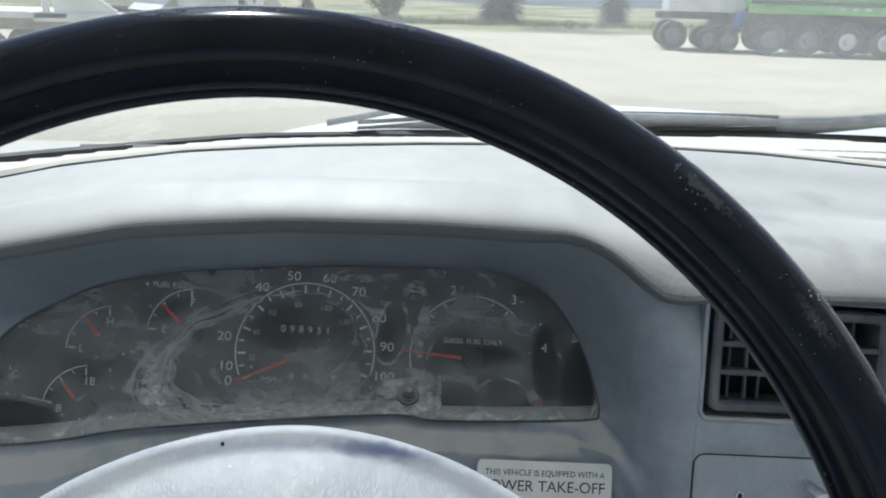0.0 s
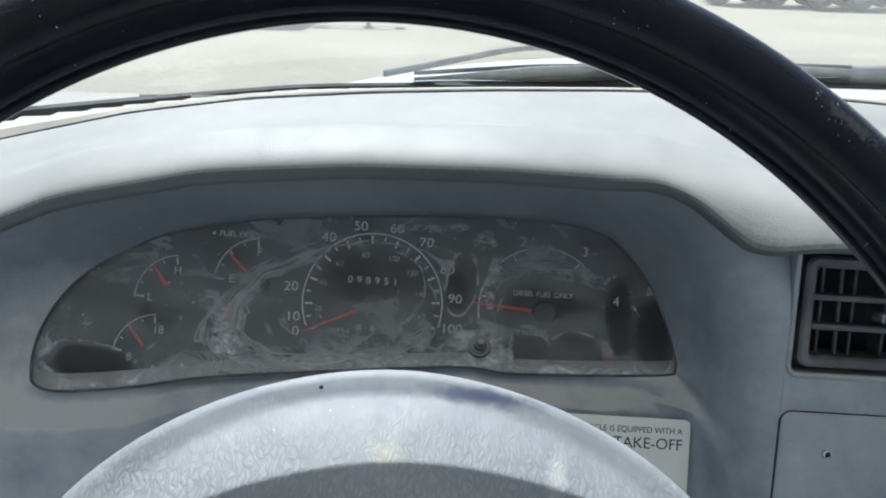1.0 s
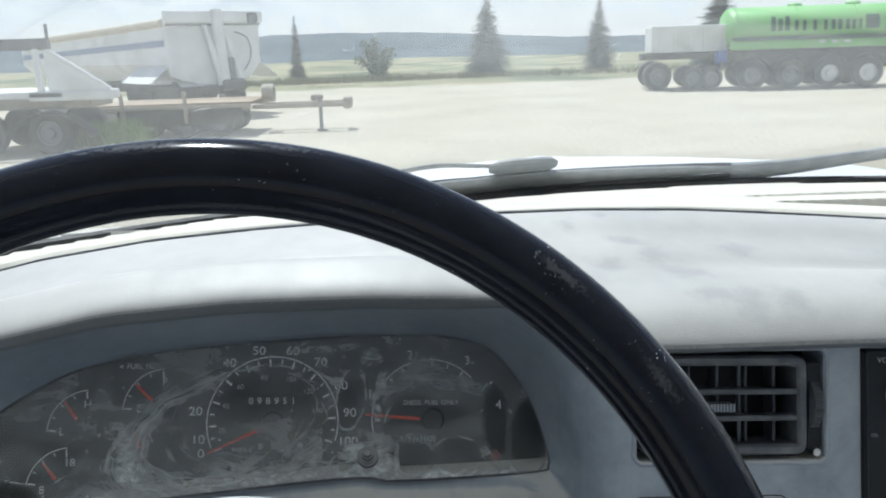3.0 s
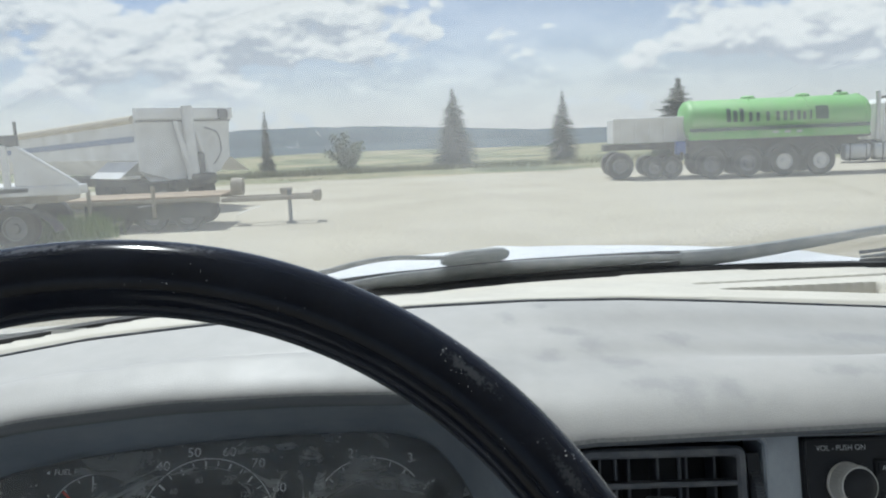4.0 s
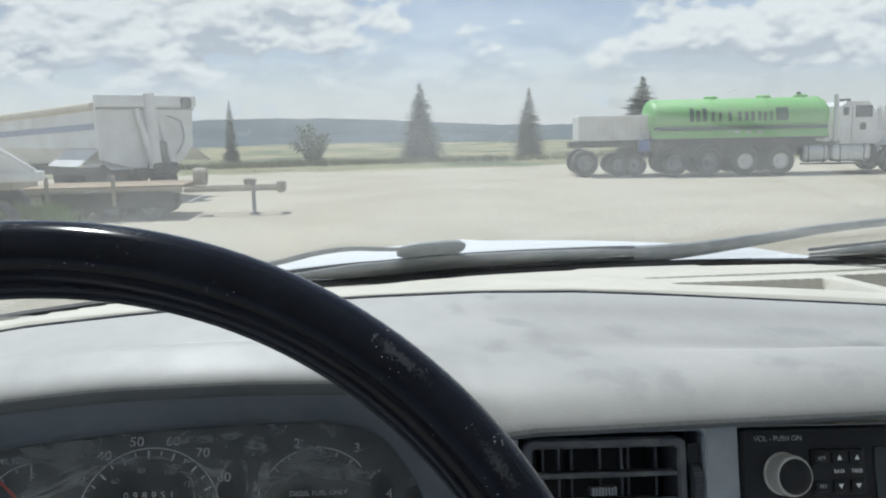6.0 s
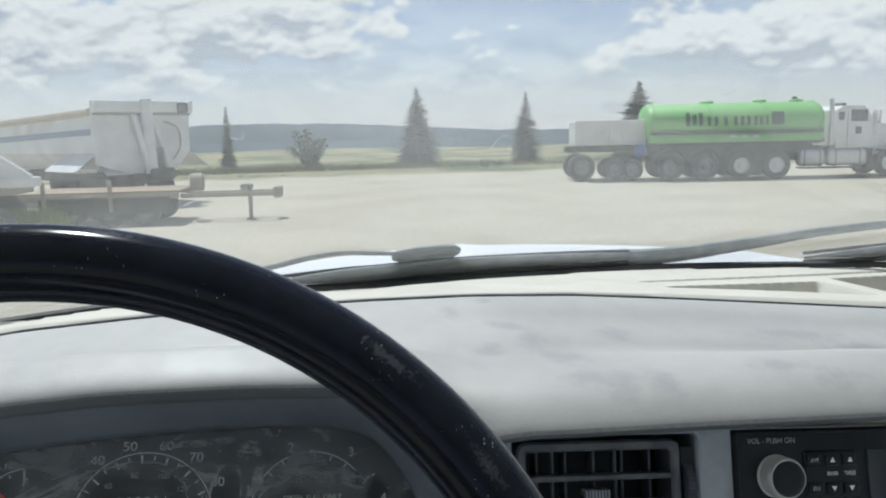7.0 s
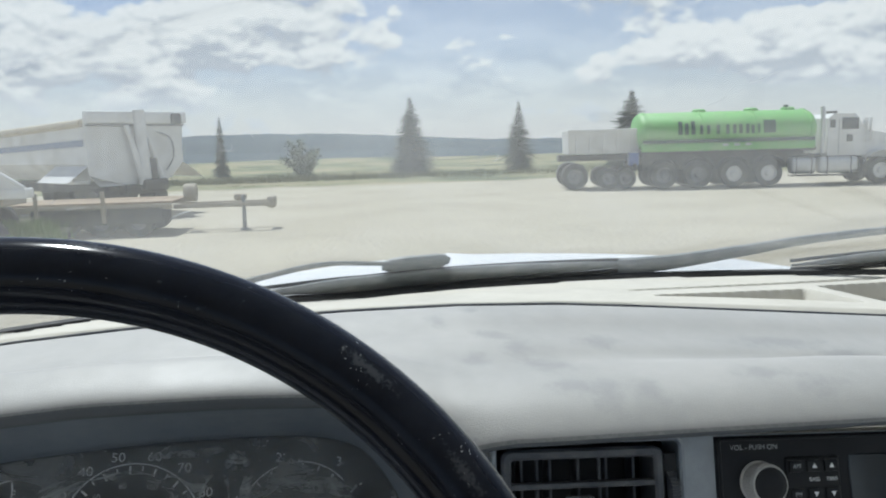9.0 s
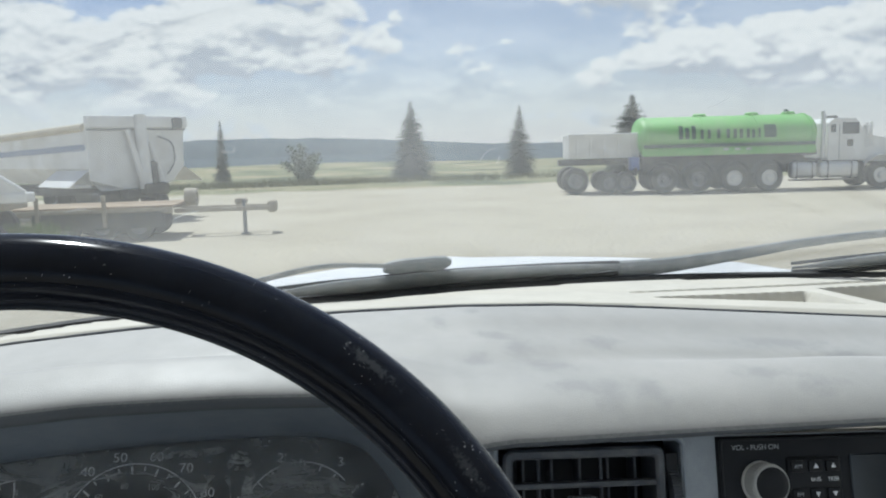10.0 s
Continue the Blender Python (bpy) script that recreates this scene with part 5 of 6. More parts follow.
# ---- radio ----
def build_radio():
    r = thing("car_radio", (0.555, 0.49, 1.33), "black truck radio with a round bright-edged volume knob", "radio", m=CAB)
    x0, x1, y0, y1 = 0.4665, 0.6565, -0.0545, 0.0758
    bm = box(((x0 + x1) / 2, (y0 + y1) / 2, -0.012), (x1 - x0, y1 - y0, 0.03), 0.003, 3)
    part("face_plate", bm, vinyl_black, r, "", PANEL)
    bm = rounded_frame(x1 - x0 - 0.002, y1 - y0 - 0.002, 0.003, 0.0022, 0.004)
    part("face_rim", bm, vinyl_black, r, "", PANEL @ pose((x0 + x1) / 2, (y0 + y1) / 2, 0.0045))
    bm = text_mesh("VOL - PUSH ON", 0.0056, "LEFT")
    part("lettering", bm, dial_grey, r, "", PANEL @ pose(0.4775, 0.0675, 0.0035))
    m = PANEL @ pose(0.5000, 0.0415, 0.003)
    # pale ring and black cap carry the knob's sunlit edge in their colours
    bm = lathe([(0.0160, 0), (0.0160, 0.0012), (0.0150, 0.002), (0.0146, 0.0145), (0.0140, 0.0160), (0.0132, 0.0164), (0.0128, 0.0158)], 40, m)
    knob = part("volume_knob", bm, knob_metal, r, "round metal-finished volume knob")
    bm = lathe([(0.0131, 0.0140), (0.0130, 0.0166), (0.0115, 0.0182), (0.007, 0.0194), (0.002, 0.0198), (0.0001, 0.0199)], 40, m)
    part("cap", bm, vinyl_black, knob, "domed black cap")
    for k in range(36):
        a = 2 * math.pi * k / 36
        bm = box((0.0147 * math.cos(a), 0.0147 * math.sin(a), 0.0082), (0.0008, 0.0008, 0.011), 0, 1, m)
        part("flute", bm, knob_metal, knob)
    # key block: three columns of an up and a down key with their words between them
    bm = box((0.5450, 0.0420, 0.0030), (0.0460, 0.0350, 0.005), 0.004, 3)
    block = part("key_block", bm, vinyl_black, r, "", PANEL)
    for i, cx in enumerate((0.5300, 0.5450, 0.5597)):
        for j, yy in enumerate((0.0525, 0.0315)):
            bm = box((cx, yy, 0.0058), (0.0118, 0.0088, 0.0022), 0.0009, 2)
            key = part("key", bm, vinyl_black, block, "", PANEL)
            if i == 0:
                part("lettering", text_mesh(("AM", "FM")[j], 0.0046), dial_grey, block, "", PANEL @ pose(cx, yy, 0.0072))
            else:
                bm = bmesh.new()
                t = 1 if j == 0 else -1
                bm.faces.new([bm.verts.new(p) for p in ((-0.0022, -0.0016 * t, 0), (0.0022, -0.0016 * t, 0), (0, 0.0022 * t, 0))])
                bmesh.ops.recalc_face_normals(bm, faces=bm.faces[:])
                part("arrow", bm, dial_white, block, "", PANEL @ pose(cx, yy, 0.0072))
        if i:
            part("lettering", text_mesh(("", "BASS", "TREB")[i], 0.0042), dial_white, block, "", PANEL @ pose(cx, 0.0422, 0.0059))
    bm = box((0.6135, 0.040, 0.0035), (0.074, 0.040, 0.002), 0.0008, 1)
    part("display", bm, cab_glass, r, "dark unlit display", PANEL)
    for k in range(5):
        bm = box((0.535 + 0.026 * k, -0.028, 0.0035), (0.022, 0.015, 0.006), 0.0022, 2)
        part("key", bm, vinyl_black, r, "", PANEL)
    for k in range(2):
        bm = box((0.5035, 0.004 - 0.024 * k, 0.0035), (0.030, 0.018, 0.006), 0.005, 3)
        key = part("key", bm, vinyl_black, r, "", PANEL)
        bm = bmesh.new()
        bm.faces.new([bm.verts.new(p) for p in ((-0.0022, 0, 0), (0.0022, -0.002, 0), (0.0022, 0.002, 0))])
        bmesh.ops.recalc_face_normals(bm, faces=bm.faces[:])
        part("arrow", bm, dial_white, key, "", PANEL @ pose(0.5035, 0.004 - 0.024 * k, 0.0068))
    bm = box((0.4745, 0.012, 0.0032), (0.0055, 0.0032, 0.0008))
    part("slot", bm, cab_glass, r, "", PANEL)


build_radio()


# ---- steering wheel ----
def build_wheel():
    w = thing("steering_wheel", (0.0416, 0.2047, 1.2), "worn black steering wheel with a faded grey horn pad", "steering wheel", m=CAB)
    R, n = 0.2274, 180
    section = []
    for k in range(28):
        a = 2 * math.pi * k / 28
        rr = 0.0163 * (1 + 0.02 * math.cos(2 * a))
        section.append((rr * math.cos(a), rr * math.sin(a)))
    rings = []
    for i in range(n + 1):
        t = 2 * math.pi * i / n
        rings.append([((R + a) * math.cos(t), (R + a) * math.sin(t), b) for a, b in section])
    rim = part("rim", loft(rings), leather, w, "glossy worn black rim", RIM, 80)
    # fine mould seam that runs round the inside of the rim
    for da, db, rr in ((-0.0098, 0.0126, 0.0007), (-0.0157, 0.0030, 0.0006)):
        pts = [((R + da) * math.cos(2 * math.pi * i / n), (R + da) * math.sin(2 * math.pi * i / n), db) for i in range(n + 1)]
        part("seam", tube(pts, rr, 6), leather, rim, "", RIM)
    # horn pad: a low oval dome
    rings = []
    for f, h in ((1.0, -0.030), (1.015, -0.018), (1.012, -0.006), (1.0, 0.0015), (0.985, 0.0052), (0.965, 0.0068), (0.94, 0.0070), (0.90, 0.0067), (0.875, 0.0069), (0.855, 0.0076), (0.83, 0.0088), (0.80, 0.0103), (0.76, 0.0122), (0.70, 0.0145), (0.55, 0.0195), (0.35, 0.0225), (0.12, 0.024), (0.01, 0.0242)):
        ring = []
        for i in range(96):
            t = 2 * math.pi * i / 96
            c, s = math.cos(t), math.sin(t)
            e = 1.863
            ring.append((0.006 + 0.1327 * f * math.copysign(abs(c) ** (2 / e), c), 0.0907 * f * math.copysign(abs(s) ** (2 / e), s) - 0.001, h))
        rings.append(ring)
    pad = part("horn_pad", loft(rings, True, True), pad_vinyl, w, "dull grey creased vinyl horn pad", WHEEL, 60)
    for sx in (-1, 1):
        for y0, turn in ((0.024 if sx > 0 else 0.002, 0 if sx > 0 else -9), (-0.05, -22)):
            a = WHEEL @ Vector((sx * 0.085, y0, -0.008))
            e = RIM @ Vector((sx * 0.222 * math.cos(radians(turn)), 0.222 * math.sin(radians(turn)), 0))
            up, out = WHEEL.to_3x3() @ Vector((0, 1, 0)), WHEEL.to_3x3() @ Vector((0, 0, 1))
            rr = []
            for k in range(9):
                f = k / 8
                hw = 0.030 - 0.010 * f
                rr.append([a.lerp(e, f) + up * hw * math.cos(q) + out * 0.011 * math.sin(q) for q in [2 * math.pi * g / 14 for g in range(14)]])
            part("spoke", loft(rr, True, True), pad_vinyl, w, "faded grey spoke")
    bm = lathe([(0.055, 0), (0.06, 0.03), (0.05, 0.16), (0.05, 0.40)], 32, WHEEL @ pose(0, 0, -0.03, 180, 0, 0))
    part("column", bm, vinyl_black, w, "black steering column shroud")
    # small blemish on the pad
    bm = lathe([(0.0008, 0), (0.0008, 0.0004), (0.0005, 0.0005)], 10, WHEEL @ pose(-0.0255, 0.0793, 0.0066))
    part("chip", bm, vinyl_black, pad)


build_wheel()


# ---- wipers, cowl and hood ----
GLASS_OUT = Vector((0, math.sin(RAKE), math.cos(RAKE)))


def build_wiper(label, arm_pts, blade, half, clip_at, tip_layer):
    """Points are (x across, s up the glass). The bridge of the blade stands edge-on off the glass, so it is deep and thin."""
    P = lambda q, off: on_glass(q[0], q[1], off)
    w = thing("windshield_wiper", tuple(P(arm_pts[0], 0.0)), label, "wiper", "wipers on the windscreen", CAB)
    n = 24
    arm = [P(q, 0.02) for q in smooth_line(arm_pts, n)]
    part("arm", tube(arm, [tip_layer[0] + (tip_layer[1] - tip_layer[0]) * k / (n - 1) for k in range(n)], 10, None, 0.5, GLASS_OUT), wiper_veiled, w, "", CAB)
    mid = smooth_line(blade, n)
    line = [P(q, 0.012) for q in mid]
    deep = [max(half * math.sin(math.pi * (0.08 + 0.84 * k / (n - 1))) ** 0.6 * min(1, 0.2 + 2.2 * k / n), 0.004) for k in range(n)]
    part("blade_bridge", tube(line, deep, 12, None, 0.35, GLASS_OUT), wiper_veiled, w, "", CAB)
    rub = [P((q[0], q[1] - deep[k] - 0.001), 0.006) for k, q in enumerate(mid)]
    part("rubber_blade", tube(rub, 0.0045, 8), rubber, w, "", CAB)
    rail = [P((q[0], q[1] + deep[k] * 0.35), 0.020) for k, q in enumerate(mid)]
    part("rail", tube(rail, 0.003, 6), rubber, w, "", CAB)
    c = smooth_line(clip_at, 8)
    part("clip", tube([P(q, 0.024) for q in c], [0.010, 0.016, 0.017, 0.017, 0.017, 0.018, 0.017, 0.008], 10, None, 0.5, GLASS_OUT), wiper_veiled, w, "", CAB)


build_wiper("greyed black driver's windscreen wiper, parked low", [(-0.01, -0.030), (0.04, -0.012), (0.10, 0.012), (0.16, 0.034), (0.21, 0.038), (0.28, 0.028)],
            [(0.03, -0.030), (0.12, -0.021), (0.22, -0.012), (0.36, -0.008), (0.50, -0.009), (0.665, -0.010)], 0.020, [(0.268, 0.016), (0.32, 0.018), (0.372, 0.016)], (0.0075, 0.0045))
build_wiper("greyed black passenger's windscreen wiper, parked low", [(0.665, -0.034), (0.76, -0.022), (0.87, 0.010), (0.98, 0.048), (1.22, 0.105)],
            [(0.965, -0.027), (1.05, -0.008), (1.25, 0.035), (1.52, 0.070)], 0.016, [(1.19, 0.085), (1.25, 0.095), (1.31, 0.10)], (0.024, 0.007))


def build_plate():
    y, z = base_line(-0.224)
    m = CAB @ pose(-0.224, y + 0.004, z - 0.026, 0, 0, 17) @ pose(0, 0, 0, 90 - 25, 0, 0) @ pose(-0.0465, -0.014, 0)
    bm = plate_with_holes(0, 0.093, 0, 0.028, [(0.004, 0.0055, 0.012, 0.016), (0.0875, 0.089, 0.012, 0.016)], 0.0015)
    lone("identification_plate", bm, plate_grey, "small pale grey plate at the windscreen foot", "plate", "", m)


build_plate()


def build_hood():
    h = thing("truck_hood", (0.85, 1.9, GZ), "white truck hood seen over the wipers", "truck hood", m=CAB)
    rows = []
    for y in np.linspace(1.25, 2.75, 34):
        row = []
        for x in np.linspace(-0.25, 1.95, 61):
            u = (x - 0.85) / 1.1
            f = (y - 1.25) / 1.5
            z = 1.428 - 0.055 * f - 0.20 * f ** 2.8 - (0.135 + 0.03 * f) * abs(u) ** 2.4
            z += 0.008 * math.exp(-((abs(u) - 0.30) / 0.04) ** 2) * (1 - f * 0.5)
            row.append((x, y, z))
        rows.append(row)
    bm = loft(rows, False)
    got = bmesh.ops.extrude_face_region(bm, geom=bm.faces[:])
    for e in got["geom"]:
        if isinstance(e, bmesh.types.BMVert):
            e.co.z -= 0.02
    bmesh.ops.recalc_face_normals(bm, faces=bm.faces[:])
    part("panel", bm, hood_white, h, "", CAB, 60)
    pts = [(x, base_line(x)[0] + 0.05, base_line(x)[1] - 0.035) for x in np.linspace(-0.4, 1.65, 50)]
    pts = [(x, y - 0.02, z - 0.02) for x, y, z in pts]
    part("cowl", tube(pts, 0.045, 12, None, 0.45), chassis_dark, h, "dark plastic cowl below the windscreen", CAB)
    for sx in (-1, 1):
        bm = box((0.85 + sx * 1.15, 2.05, 0.62), (0.16, 1.5, 0.75), 0.06, 3)
        part("fender", bm, hood_white, h, "", CAB)


build_hood()


# ---- outside: ground, hills ----
def build_ground():
    xs = np.concatenate([[-4000, -1500, -600, -250, -120], np.linspace(-70, 70, 71), [120, 250, 600, 1500, 4000]])
    ys = np.concatenate([[-4000, -1000, -200, -60], np.linspace(-30, 70, 61), [85, 100, 112, 122, 136, 170, 230, 320, 450, 700, 1200, 2500, 4500]])
    rows = []
    for y in ys:
        row = []
        for x in xs:
            z = GZ
            if abs(x) < 80 and 3 < y < 80:
                z += 0.05 * noise.noise(Vector((x * 0.12, y * 0.12, 0))) * min((y - 3) / 10, 1)
            far = max(math.hypot(x, y) - 112, 0)
            z -= 26 * (1 - math.exp(-far / 160)) if y > 0 else 0
            row.append((x, y, z))
        rows.append(row)
    lone("ground", loft(rows, False), ground_mat, "pale gravel truck yard with dry meadow beyond", "ground", "structure")

    def ridge(name, y, top, amp, seed, mat, label):
        xs = np.linspace(-1500, 2200, 700)
        rows = []
        for f in (0, 0.35, 0.7, 1.0):
            row = []
            for x in xs:
                t = top(x) + amp * (noise.noise(Vector((x * 0.004, seed, 0))) + 0.35 * noise.noise(Vector((x * 0.02, seed, 3))) + 0.30 * noise.noise(Vector((x * 0.11, seed, 5))))
                row.append((x, y + 300 * f, -60 + (t + 60) * f ** 0.7 + (2.0 * noise.noise(Vector((x * 0.03, f * 9, seed))) if 0 < f < 1 else 0)))
            rows.append(row)
        rows.append([(x, yy + 200, -60) for x, yy, _ in rows[-1]])
        lone(name, loft(rows, False), mat, label, "hills", "structure")
    ridge("backdrop", 1150, lambda x: 8 + 12 * math.exp(-((x + 150) / 330) ** 2) - 0.016 * max(x, 0), 4, 1.3, hazed_forest, "low wooded ridge far behind the yard")
    ridge("backdrop", 430, lambda x: -5.5 - 0.004 * x, 2.2, 7.1, hazed_forest, "dark wooded slope across the valley")


build_ground()


# ---- outside: trees ----
def spruce(at, height, spread, seed, label, sparse=1.0, lean=0.0):
    rnd = random.Random(seed)
    t = thing("spruce_tree", (*at, GZ), label, "tree", "spruces along the yard")
    x0, y0 = at
    top = Vector((x0 + lean, y0, GZ + height))
    pts = [Vector((x0, y0, GZ - 0.05)).lerp(top, f) for f in (0, 0.35, 0.7, 1)]
    part("trunk", tube(pts, [0.075, 0.055, 0.03, 0.008], 8), bark, t)
    verts, faces = [], []
    levels = int(height * 14 * sparse)
    for k in range(levels):
        f = 0.05 + 0.94 * (k + rnd.random() * 0.6) / levels
        c = Vector((x0, y0, GZ)).lerp(top, f)
        reach = spread * min((1 - f) ** 0.85, 0.62 + 1.1 * f) * rnd.uniform(0.75, 1.15) + 0.03
        count = 16 if f < 0.8 else 8
        for b in range(count):
            a = rnd.random() * 2 * math.pi
            r = reach * rnd.uniform(0.55, 1.1)
            d = Vector((math.cos(a), math.sin(a), -0.25 - 0.25 * rnd.random() + 0.5 * f))
            s = Vector((-math.sin(a), math.cos(a), 0))
            m = max(3, int(r * 11))
            for q in range(m):
                g = (q + 0.4 * rnd.random()) / m
                p = c + d * r * g
                w = 0.15 * max(spread / 2, 0.8) * (0.30 + 0.70 * (1 - f)) * (1.15 - g * 0.6) * rnd.uniform(0.7, 1.4)
                for side in (-1, 1):
                    i = len(verts)
                    tip = p + s * side * w * 1.8 + d * w * 1.0 + Vector((0, 0, rnd.uniform(-0.7, 0.35) * w))
                    verts += [p - d * w * 0.7, p + d * w * 0.7 + Vector((0, 0, 0.3 * w)), tip]
                    faces.append((i, i + 1, i + 2))
    me_bm = bmesh.new()
    me = bpy.data.meshes.new("crown")
    me.from_pydata(verts, [], faces)
    me_bm.from_mesh(me)
    bpy.data.meshes.remove(me)
    part("crown", me_bm, needles, t)


spruce((6.45, 50.8), 4.85, 2.0, 3, "full dark green spruce at the edge of the gravel yard")
spruce((13.5, 50.6), 4.45, 1.5, 5, "slim dark green spruce at the edge of the meadow", 1.0)
spruce((-5.3, 50.4), 3.85, 0.7, 7, "thin half-bare spruce beside the meadow", 0.9)
spruce((20.75, 49.5), 5.0, 2.5, 9, "broad dark green spruce behind the tank truck")


def shrub(at, height, spread, seed, label):
    rnd = random.Random(seed)
    t = thing("shrub", (*at, GZ), label, "shrub")
    x0, y0 = at
    stems = bmesh.new()
    verts, faces = [], []
    for k in range(9):
        a = rnd.random() * 6.28
        r = spread * rnd.uniform(0.3, 1)
        h = height * rnd.uniform(0.6, 1.05) * (1 - 0.35 * r / spread)
        tip = Vector((x0 + r * math.cos(a), y0 + r * math.sin(a), GZ + h))
        foot = Vector((x0 + 0.1 * math.cos(a), y0 + 0.1 * math.sin(a), GZ))
        mid = foot.lerp(tip, 0.5) + Vector((0.1 * math.cos(a), 0.1 * math.sin(a), 0.1))
        tube([foot, mid, tip], [0.03, 0.02, 0.006], 6, stems)
        for q in range(260):
            f = rnd.random() ** 0.7
            p = foot.lerp(tip, f) + Vector((rnd.gauss(0, 0.16), rnd.gauss(0, 0.16), rnd.gauss(0, 0.10)))
            i = len(verts)
            u = Vector((rnd.gauss(0, 1), rnd.gauss(0, 1), rnd.gauss(0, 1))).normalized() * 0.085
            v = Vector((rnd.gauss(0, 1), rnd.gauss(0, 1), rnd.gauss(0, 1))).normalized() * 0.07
            verts += [p - u, p + v, p + u, p - v]
            faces.append((i, i + 1, i + 2, i + 3))
    part("stems", stems, bark, t)
    me = bpy.data.meshes.new("crown")
    me.from_pydata(verts, [], faces)
    bm = bmesh.new()
    bm.from_mesh(me)
    bpy.data.meshes.remove(me)
    part("crown", bm, shrub_leaf, t)


shrub((-0.25, 50.4), 2.9, 1.35, 11, "dense green shrub at the meadow edge")


def build_grass():
    rnd = random.Random(21)

    def tufts(name, count, place, h, mat, label):
        verts, faces = [], []
        for _ in range(count):
            x, y = place()
            for _ in range(5):
                a = rnd.random() * 6.28
                hh = h * rnd.uniform(0.5, 1.2)
                i = len(verts)
                w = 0.008 + 0.012 * rnd.random()
                bx, by = x + rnd.gauss(0, 0.08), y + rnd.gauss(0, 0.08)
                verts += [(bx - w * math.sin(a), by + w * math.cos(a), GZ - 0.02), (bx + w * math.sin(a), by - w * math.cos(a), GZ - 0.02),
                          (bx + hh * 0.4 * math.cos(a), by + hh * 0.4 * math.sin(a), GZ + hh)]
                faces.append((i, i + 1, i + 2))
        me = bpy.data.meshes.new(name)
        me.from_pydata(verts, [], faces)
        me.materials.append(mat)
        tagged(new(name, me), label, "grass", "", "stuff")
    tufts("meadow_grass", 3500, lambda: (rnd.uniform(-40, 60), 40.5 + abs(rnd.gauss(0, 9))), 0.07, grass_blade, "dry yellow-green meadow grass beyond the yard")
    tufts("brush", 2600, lambda: (rnd.uniform(-14, 24) if rnd.random() < 0.6 else rnd.gauss(-1.5, 4.0), 44.3 + abs(rnd.gauss(0, 3.2))), 0.30, brush_leaf, "low brownish-green brush along the yard edge")
    tufts("weeds", 420, lambda: (rnd.gauss(-6.35, 0.35), rnd.gauss(19.0, 0.35)), 0.55, weed_green, "green weeds among the parked trailers")


build_grass()


# ---- outside: vehicles ----
def axle_wheel(v, m, x, y, r, w, alloy=True, side=-1):
    """One wheel whose disc faces the local -y (side -1) or +y."""
    q = m @ pose(x, y, r, -90 * side, 0, 0)
    ty = part("tyre", lathe([(r * 0.56, -w / 2), (r * 0.93, -w / 2), (r, -w * 0.36), (r, w * 0.36), (r * 0.93, w / 2), (r * 0.56, w / 2), (r * 0.56, -w / 2)], 36, q), tyre_rubber, v)
    part("wheel_disc", lathe([(r * 0.58, 0.02), (r * 0.58, w * 0.46), (r * 0.50, w * 0.46), (r * 0.46, w * 0.30), (r * 0.24, w * 0.30), (r * 0.20, w * 0.52), (r * 0.06, w * 0.54)], 32, q), wheel_alloy if alloy else truck_grey, ty)


